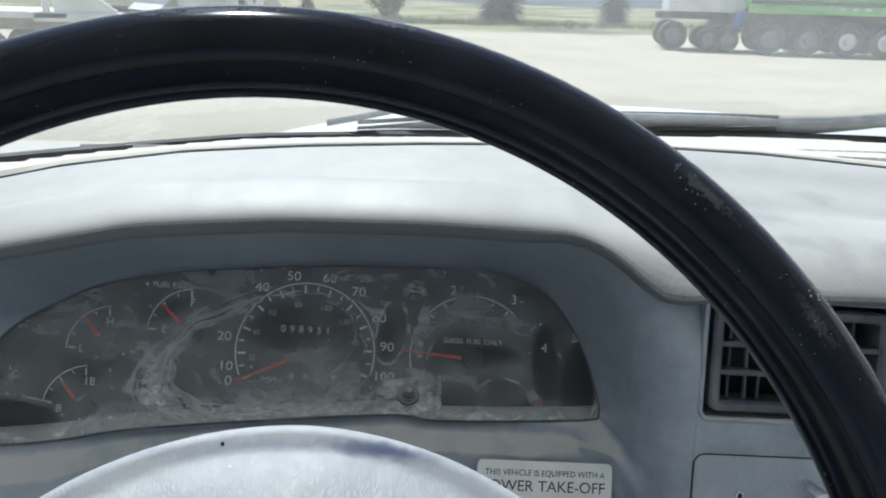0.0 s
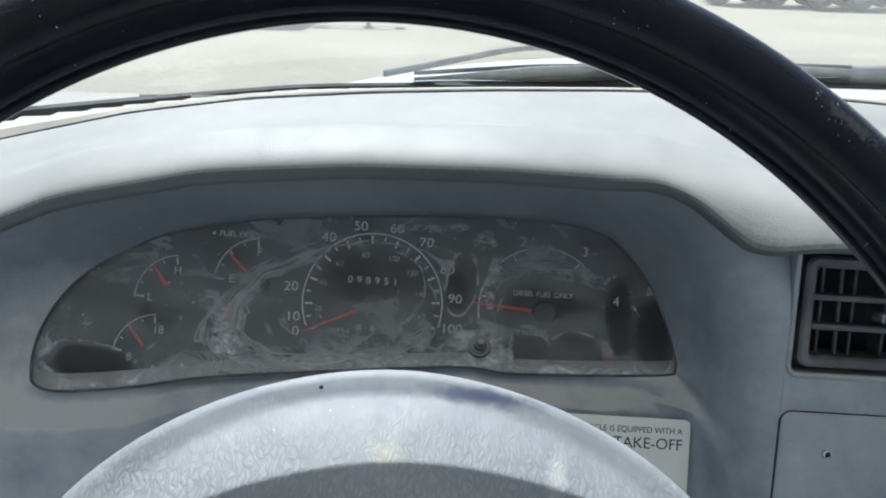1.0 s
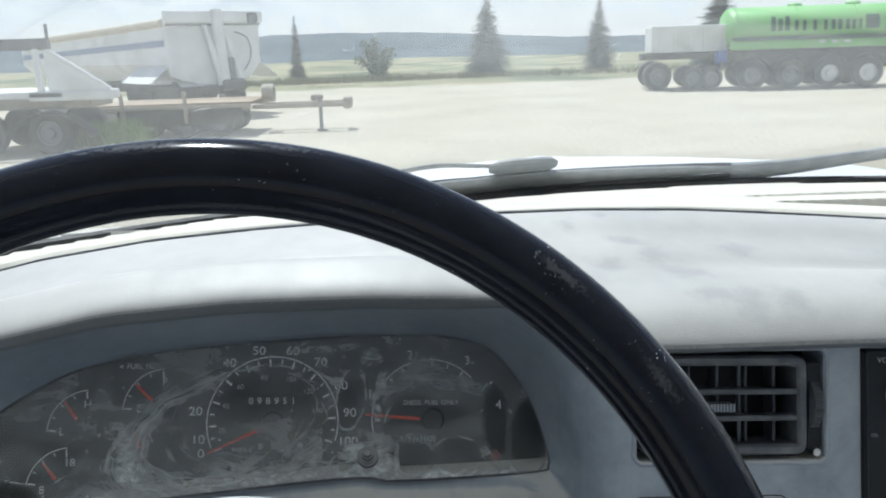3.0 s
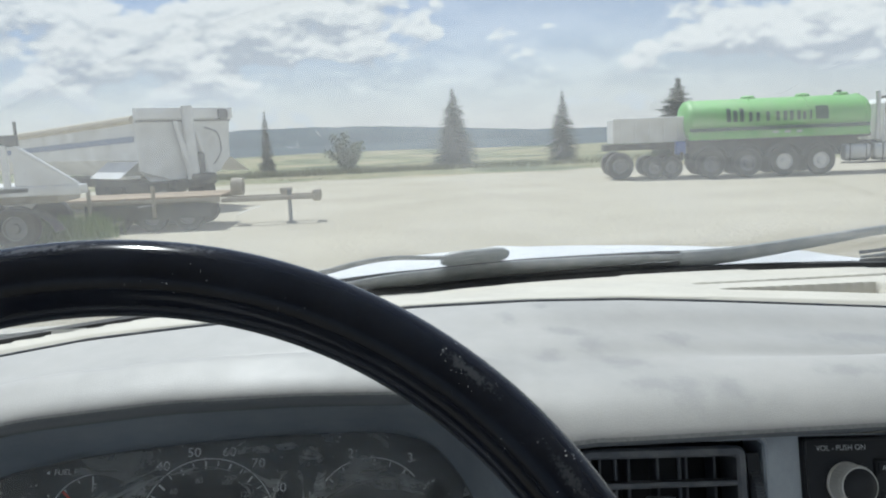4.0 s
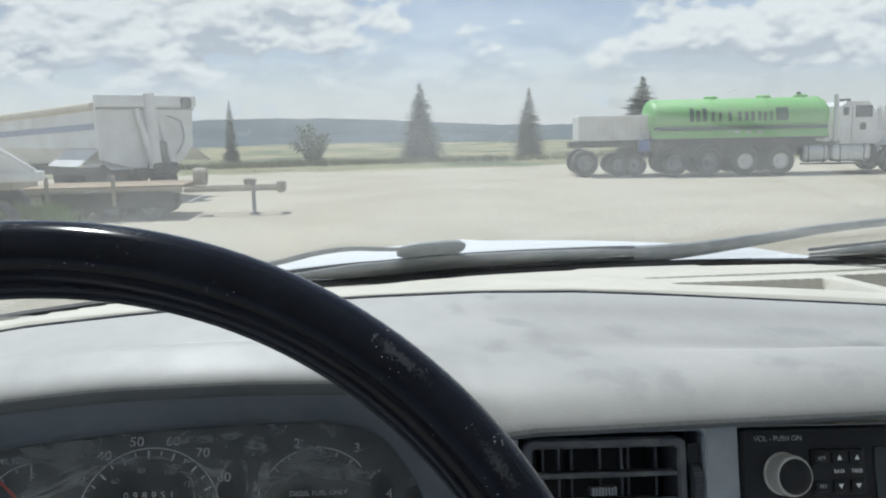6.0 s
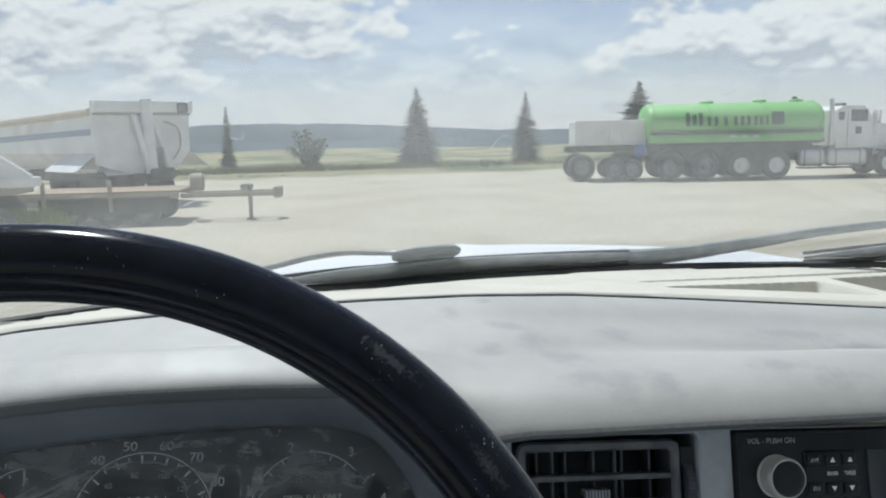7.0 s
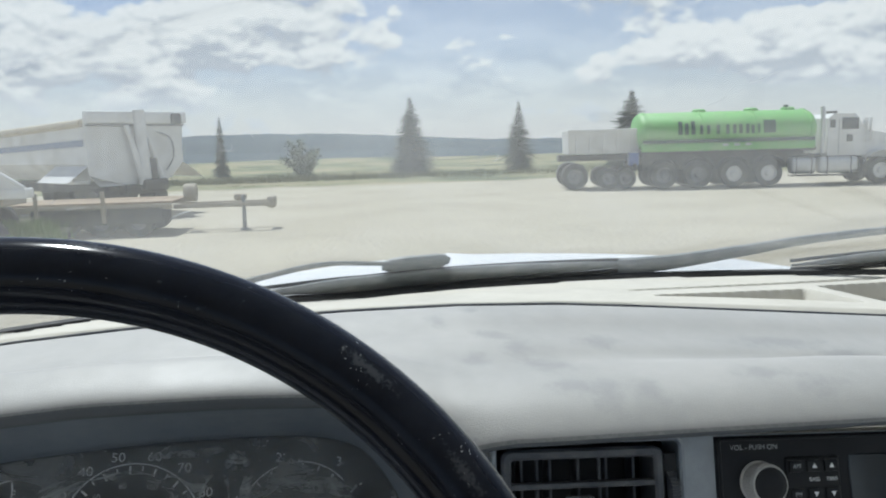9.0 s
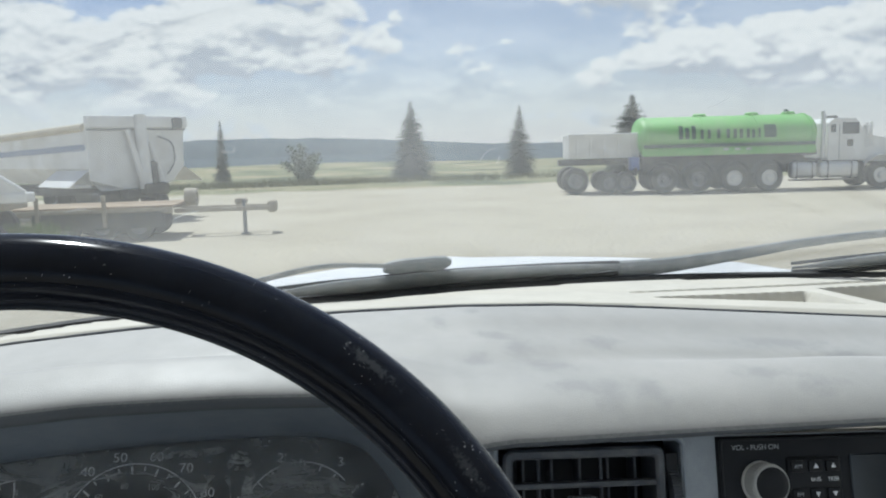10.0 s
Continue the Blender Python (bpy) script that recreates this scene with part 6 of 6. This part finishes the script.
def build_tank_truck():
    m = Matrix.Translation((13.6, 29.75, GZ)) @ pose(0, 0, 0, 0, 0, -12)
    v = thing("tank_truck", (13.6, 29.75, GZ), "white truck with a lime green oval vacuum tank", "truck", m=None)
    # tank: an oval barrel with dished ends
    rings = []
    for x, f in ((-0.95, 0.25), (-0.93, 0.55), (-0.87, 0.80), (-0.78, 0.94), (-0.65, 1.0), (5.55, 1.0), (5.68, 0.94), (5.77, 0.80), (5.83, 0.55), (5.85, 0.25)):
        rings.append([(x, 1.14 * f * math.cos(a), 2.15 + 0.75 * f * math.sin(a)) for a in [2 * math.pi * k / 40 for k in range(40)]])
    tank = part("tank", loft(rings, True, True), tank_green, v, "lime green oval tank", m)
    for x in (-0.6, 1.5, 3.5, 5.5):
        ring = [(x, 1.15 * math.cos(a), 2.15 + 0.76 * math.sin(a)) for a in [2 * math.pi * k / 40 for k in range(41)]]
        part("band", tube(ring, 0.02, 6), tank_green, tank, "", m)
    # plain bars where the owner's lettering stands
    x = 0.55
    for wd, hh, gap in ((0.13, 0.50, 0.05), (0.13, 0.42, 0.05), (0.13, 0.50, 0.12), (0.10, 0.34, 0.10), (0.10, 0.34, 0.17), (0.10, 0.34, 0.17), (0.10, 0.34, 0.09), (0.11, 0.34, 0.06), (0.11, 0.34, 0.09),
                        (0.10, 0.34, 0.05), (0.10, 0.30, 0.05), (0.10, 0.34, 0.10), (0.36, 0.48, 0.0)):
        rows = []
        for k in range(7):
            a = math.asin(min(max((2.20 - 0.17 + hh * k / 6 - 2.15) / 0.75, -1), 1))
            rows.append([(x, -1.145 * math.cos(a) - 0.006, 2.15 + 0.755 * math.sin(a)), (x + wd * 1.25, -1.145 * math.cos(a) - 0.006, 2.15 + 0.755 * math.sin(a))])
        part("letter_bar", loft(rows, False), tank_dark, tank, "", m)
        x += (wd + gap) * 1.32
    part("lower_stripe", box((2.45, -1.10, 1.78), (6.4, 0.08, 0.13), 0.01, 1, m), tank_dark, v, "dark stripe along the tank")
    part("skirt", box((2.45, -1.00, 1.56), (6.5, 0.10, 0.30), 0.03, 2, m), tank_green, v, "green lower side panel")
    # dark filler block, hides the far wheels and the light gap
    part("under_body", box((2.4, 0, 1.05), (6.2, 1.0, 0.75), 0.05, 2, m), chassis_dark, v, "dark block standing for the gear under the tank")
    for k in range(3):
        part("marker_plate", box((2.35 + 0.42 * k, -1.06, 1.62), (0.20, 0.02, 0.07), 0.004, 1, m), truck_white, v, "small white marker plate")
    part("tool_tray", box((2.45, 0, 1.42), (6.6, 2.0, 0.14), 0.02, 1, m), chassis_dark, v)
    for sx in (1.6, 3.6, 5.0):
        part("manhole", lathe([(0.26, 0), (0.26, 0.10), (0.20, 0.14), (0.05, 0.15)], 20, m @ pose(sx, 0, 2.86)), tank_green, tank)
    part("valve", tube([(4.9, -0.1, 2.86), (4.9, -0.1, 3.08)], 0.09, 10), tank_dark, tank, "", m)
    part("frame_rail", box((3.6, -0.42, 1.05), (9.6, 0.09, 0.26), 0.01, 1, m), chassis_dark, v)
    part("frame_rail", box((3.6, 0.42, 1.05), (9.6, 0.09, 0.26), 0.01, 1, m), chassis_dark, v)
    for x in (0.0, 1.3, 2.65, 3.95):
        for s in (-1, 1):
            axle_wheel(v, m, x, s * 1.02, 0.52, 0.46 if x < 2 else 0.30, x > 2, s)
        part("mud_guard", loft([[(x + 0.62 * math.cos(a), y, 0.56 + 0.62 * math.sin(a)) for a in np.linspace(0.25, math.pi - 0.25, 12)] for y in (-1.26, -0.8)], False), chassis_dark, v, "", m)
    for s in (-1, 1):
        axle_wheel(v, m, 8.1, s * 1.0, 0.52, 0.30, True, s)
    # cab
    body = [(6.15, 1.10), (6.15, 2.50), (6.35, 2.68), (7.15, 2.66), (7.52, 2.10), (7.60, 1.10)]
    rings = [[(x, y, z) for x, z in body] for y in (-1.02, -0.98, 0.98, 1.02)]
    cab = part("cab", loft(rings, True, True), truck_white, v, "white truck cab", m)
    part("side_window", box((6.97, -1.02, 2.30), (0.62, 0.03, 0.44), 0.04, 2, m), cab_glass, cab)
    part("door_seam", box((6.55, -1.021, 1.80), (0.025, 0.012, 1.30), 0.003, 1, m), truck_grey, cab)
    part("rear_window", box((6.32, -1.02, 2.30), (0.20, 0.03, 0.30), 0.03, 2, m), cab_glass, cab)
    part("windscreen", box((7.36, 0, 2.38), (0.03, 1.7, 0.5), 0.01, 1, m @ pose(7.36, 0, 2.38, 0, -33, 0) @ pose(-7.36, 0, -2.38)), cab_glass, cab)
    part("door_mark", box((6.95, -1.03, 1.75), (0.22, 0.02, 0.26), 0.004, 1, m), chassis_dark, cab)
    hoodp = [(7.5, 1.05), (7.5, 2.06), (7.7, 2.04), (8.75, 1.84), (8.95, 1.68), (8.97, 0.95)]
    part("engine_hood", loft([[(x, y, z) for x, z in hoodp] for y in (-0.78, -0.70, 0.70, 0.78)], True, True), truck_white, v, "white sloping engine hood", m)
    part("front_fender", loft([[(8.1 + 0.72 * math.cos(a), y, 0.56 + 0.72 * math.sin(a)) for a in np.linspace(0.05, math.pi - 0.1, 16)] for y in (-1.22, -1.18, -0.75)], False), truck_white, v, "", m)
    part("bumper", box((9.08, 0, 0.72), (0.16, 2.3, 0.38), 0.05, 2, m), wheel_alloy, v)
    for y in (-0.9, 0.9):
        part("exhaust_stack", tube([(6.0, y, 1.2), (6.0, y, 2.75), (5.97, y, 2.95)], [0.09, 0.085, 0.075], 12), wheel_alloy, v, "chrome exhaust stack", m)
        part("air_cleaner", tube([(7.62, y * 1.05, 1.6), (7.62, y * 1.05, 2.4)], 0.15, 14), wheel_alloy, v, "", m)
        part("mirror", box((7.55, y * 1.45, 2.25), (0.08, 0.22, 0.5), 0.03, 2, m), truck_white, v)
        part("mirror_arm", tube([(7.5, y * 1.1, 2.45), (7.55, y * 1.45, 2.45)], 0.02, 6), chassis_dark, v, "", m)
    for x, w2 in ((5.25, 0.95), (6.55, 1.45)):
        part("fuel_tank", box((x, -0.92, 0.76), (w2, 0.50, 0.62), 0.14, 4, m), wheel_alloy, v, "bright fuel tank")
        for dx in (-0.3, 0.3):
            part("tank_strap", box((x + dx * w2, -0.92, 0.76), (0.07, 0.53, 0.65), 0.15, 4, m), truck_grey, v)
    part("step_plate", box((5.95, -0.95, 0.38), (2.3, 0.40, 0.05), 0.01, 1, m), chassis_dark, v)
    part("mud_flap", box((7.40, -0.95, 0.62), (0.05, 0.55, 0.80), 0.01, 1, m), chassis_dark, v)
    part("pump_box", box((5.55, 0, 1.75), (0.4, 1.6, 0.9), 0.04, 2, m), truck_grey, v)
    part("rear_bumper", box((-1.05, 0, 0.85), (0.12, 2.2, 0.3), 0.02, 1, m), chassis_dark, v)
    part("hose_reel", box((-1.05, -0.7, 1.15), (0.35, 0.5, 0.5), 0.05, 2, m), blue_paint, v, "blue hose box")
    part("lamp_bar", box((6.6, 0, 2.74), (0.25, 0.9, 0.10), 0.03, 2, m), chassis_dark, cab)


build_tank_truck()


def build_dump_trailer(m, at):
    v = thing("dump_trailer", at, "white steel dump trailer parked behind the tank truck", "trailer")
    L = 2.7
    prof = [(-1.2, 2.28), (-1.05, 1.38), (1.05, 1.38), (1.2, 2.28), (1.14, 2.28), (1.0, 1.46), (-1.0, 1.46), (-1.14, 2.28)]
    part("dump_box", loft([[(x, y, z) for y, z in prof] for x in (0, 0.01, L - 0.01, L)], True, True), truck_white, v, "", m)
    for x in (0.02, L - 0.02):
        part("end_gate", box((x, 0, 1.84), (0.05, 2.2, 0.86), 0.01, 1, m), truck_white, v)
    for k in range(5):
        part("stake", box((0.3 + 0.53 * k, -1.14, 1.84), (0.07, 0.07, 0.88), 0.01, 1, m @ pose(0, 0, 0)), truck_white, v)
    part("top_rail", box((L / 2, -1.18, 2.29), (L + 0.05, 0.08, 0.08), 0.015, 1, m), truck_white, v)
    part("chassis", box((L / 2 + 0.2, 0, 1.22), (L + 1.0, 0.9, 0.24), 0.02, 1, m), chassis_dark, v)
    for x in (0.25, 1.55, 2.2):
        for s in (-1, 1):
            axle_wheel(v, m, x, s * 0.98, 0.52 if x < 1 else 0.42, 0.46, False, s)
    part("drawbar", box((L + 0.9, 0, 0.95), (0.9, 0.2, 0.16), 0.01, 1, m), chassis_dark, v)


build_dump_trailer(Matrix.Translation((10.25, 31.0, GZ)) @ pose(0, 0, 0, 0, 0, -12), (10.25, 31.0, GZ))


def build_end_dump():
    # a long side-ribbed dump trailer seen from its near end, its body running away to the left
    at = (-5.0, 25.2, GZ)
    m = Matrix.Translation(at) @ pose(0, 0, 0, 0, 0, 42)       # local y runs back along the body
    v = thing("end_dump_trailer", at, "long white end-dump trailer with a blue side stripe and tan tarpaulin", "trailer")
    hw = 1.58
    front = [(-hw, 1.32), (-hw, 3.15), (hw, 3.02), (hw * 0.93, 1.62), (hw * 0.45, 0.90), (-hw * 0.10, 0.90)]
    part("bulkhead", loft([[(x, y, z) for x, z in front] for y in (-0.05, 0.05)], True, True), truck_white, v, "flat white end wall", m)
    part("top_cap", box((0, -0.12, 2.98), (2 * hw + 0.05, 0.22, 0.34), 0.03, 2, m), truck_white, v)
    # grey strip drawn as the shadow line below the top cap
    part("cap_shadow_line", box((0, -0.09, 2.76), (2 * hw, 0.10, 0.06), 0.01, 1, m), truck_grey, v)
    rings = []
    for y, zt, zb, w in ((0.05, 2.75, 1.15, 1.0), (4.0, 2.62, 1.15, 1.0), (11.5, 2.40, 1.15, 1.0)):
        rings.append([(-hw * w, y, zt), (-hw * w, y, zb + 0.5), (-hw * 0.72, y, zb), (hw * 0.72, y, zb), (hw * w, y, zb + 0.5), (hw * w, y, zt)])
    part("body", loft(rings, True, True), truck_white, v, "long white dump body", m)
    part("tarpaulin", tube([(-hw, 0.1, 2.82), (-hw, 4.0, 2.69), (-hw, 11.5, 2.47)], 0.12, 10), stripe_tan, v, "rolled tan tarpaulin", m)
    part("side_stripe", box((-hw - 0.012, 5.7, 2.10), (0.02, 11.3, 0.18), 0.004, 1, m @ pose(0, 0, 0.16, -1.6, 0, 0)), stripe_blue, v, "blue-grey side stripe")
    part("lift_cylinder", tube([(-0.02, -0.25, 3.2), (0.05, -0.25, 1.0)], [0.17, 0.19], 16), truck_white, v, "white hydraulic lift post", m)
    part("lift_base", box((0.30, -0.25, 0.98), (0.80, 0.5, 0.36), 0.08, 2, m), chassis_dark, v)
    part("pump", box((0.30, -0.24, 1.45), (0.26, 0.3, 0.70), 0.08, 2, m), chassis_dark, v)
    part("brace", tube([(-0.42, -0.22, 2.75), (0.02, -0.26, 1.02)], [0.07, 0.12], 8), truck_white, v, "", m)
    part("brace", tube([(0.28, -0.22, 2.40), (0.62, -0.26, 1.02)], [0.07, 0.12], 8), truck_white, v, "", m)
    hose = smooth_line([(0.62, -0.12, 2.55), (1.05, -0.15, 2.35), (1.12, -0.15, 1.8), (0.85, -0.15, 1.4)], 16)
    part("hose", tube(hose, 0.026, 8), truck_grey, v, "", m)
    part("tarp_motor", box((1.22, -0.2, 2.95), (0.34, 0.3, 0.34), 0.08, 2, m), chassis_dark, v)
    part("side_step", box((-hw - 0.15, 0.9, 1.15), (0.5, 1.6, 0.10), 0.02, 1, m @ pose(0, 0, 0)), truck_white, v)
    part("fender", loft([[(-1.30, y, 1.42 - 0.42 * f), (-0.6, y, 1.42 - 0.42 * f)] for y, f in ((-0.1, 1), (0.5, 0.3), (1.6, 0.0), (2.2, 0.2))], False), truck_white, v, "", m)
    for sx in (-1, 1):
        rows = [[(sx * (hw + 0.02 - 0.02 * f), -0.02 + 1.9 * g, 1.60 - 0.46 * f) for f in (0, 1)] for g in (0, 0.5, 1)]
        rows = [[(sx * (hw + 0.62 * k), y, z) for k, (_, y, z) in enumerate(row)] for row in rows]
        part("apron", loft(rows, False), truck_white, v, "white sloping lower apron", m)
    part("under_frame", box((0, 4.0, 0.86), (1.1, 8.4, 0.3), 0.02, 1, m), chassis_dark, v)
    part("landing_box", box((-0.6, 0.9, 0.78), (1.3, 1.4, 0.35), 0.03, 1, m), chassis_dark, v)
    for y in (0.9, 6.4, 7.6):
        for s in (-1, 1):
            axle_wheel(v, m @ pose(s * 0.98, y, 0, 0, 0, 90), 0, 0, 0.5, 0.44, False, -s)


build_end_dump()


def build_flatbed():
    at = (-4.6, 20.6, GZ)
    m = Matrix.Translation(at) @ pose(0, 0, 0, 0, 0, -3)
    v = thing("flatbed_trailer", at, "low utility trailer with a tan plank deck and drawbar", "trailer")
    for s in (-1, 1):
        part("side_rail", box((-0.35, s * 0.98, 0.70), (3.7, 0.08, 0.14), 0.01, 1, m), rust_tan, v)
    for k in range(8):
        part("plank", box((-0.35, -0.86 + 0.245 * k, 0.80), (3.7, 0.235, 0.045), 0.006, 1, m), deck_wood, v)
    for y in (-0.35, 0.35):
        part("drawbar", box((2.55, y, 0.64), (2.3, 0.09, 0.11), 0.01, 1, m), rust_tan, v, "dusty tan steel drawbar")
    part("coupler", box((3.72, 0, 0.66), (0.22, 0.5, 0.30), 0.07, 2, m), rust_tan, v)
    part("jack_leg", tube([(3.05, -0.2, 0.02), (3.05, -0.2, 0.85)], 0.05, 10), truck_grey, v, "", m)
    part("jack_foot", lathe([(0.12, 0), (0.12, 0.03), (0.05, 0.05)], 16, m @ pose(3.05, -0.2, 0.0)), truck_grey, v)
    part("winch", lathe([(0.12, -0.14), (0.22, -0.14), (0.22, 0.14), (0.12, 0.14), (0.12, -0.14)], 16, m @ pose(1.75, 0, 0.95, 0, 90, 0)), rust_tan, v, "tan winch drum")
    part("bracket", box((2.95, 0, 0.80), (0.30, 0.24, 0.16), 0.05, 2, m), rust_tan, v)
    for x in (-0.85, 0.0, 0.85):
        for s in (-1, 1):
            axle_wheel(v, m, x - 0.15, s * 0.86, 0.36, 0.26, False, s)
    # dark panel stands for the shade and clutter under the deck
    part("under_deck_dark", box((-0.2, -1.0, 0.50), (3.0, 0.04, 0.40), 0.01, 1, m), chassis_dark, v)
    for x in (-1.55, -0.05):
        part("stake_post", box((x, -1.05, 0.72), (0.09, 0.06, 0.75), 0.01, 1, m), rust_tan, v)


build_flatbed()


def build_hopper():
    at = (-7.4, 18.4, GZ)
    v = thing("hopper_trailer", at, "white trailer nose with a sloped gusset and dark wheels", "trailer")
    m = Matrix.Translation(at)
    part("deck_beam", box((-1.55, 0.0, 1.25), (4.7, 2.3, 0.14), 0.02, 2, m), truck_white, v, "long white deck beam")
    part("sloped_end", loft([[(0.52, y, 2.14), (0.62, y, 2.14), (1.74, y, 1.36), (1.74, y, 1.30), (0.52, y, 1.32)] for y in (-1.1, -1.04)], True, True), truck_white, v, "white sloping gusset plate", m)
    part("slope_rim", tube([(0.58, -1.08, 2.15), (1.76, -1.08, 1.33)], 0.05, 8), truck_white, v, "", m)
    part("strut", box((0.36, -1.08, 1.75), (0.12, 0.10, 0.86), 0.01, 1, m), truck_white, v)
    part("top_bar", box((-1.4, -1.05, 2.27), (4.1, 0.14, 0.24), 0.03, 2, m), chassis_dark, v, "dark top bar")
    part("marker", tube([(0.62, -1.05, 2.1), (0.62, -1.05, 2.66)], 0.035, 8), chassis_dark, v, "", m)
    part("fender", loft([[(0.42 + 0.86 * math.cos(a), y, 0.30 + 0.55 * math.sin(a)) for a in np.linspace(0.1, math.pi - 0.1, 14)] for y in (-1.30, -1.24, -0.7)], False), chassis_dark, v, "dark rounded fender", m)
    part("deck_end", box((0.95, -0.88, 1.22), (1.70, 0.54, 0.20), 0.03, 2, m), truck_white, v)
    part("under_frame", box((-1.2, 0, 1.06), (4.8, 1.4, 0.26), 0.02, 1, m), rust_tan, v)
    for x in (0.42, -0.95):
        for t in (-1, 1):
            axle_wheel(v, m, x, t * 0.98, 0.46, 0.32, False, t)


build_hopper()
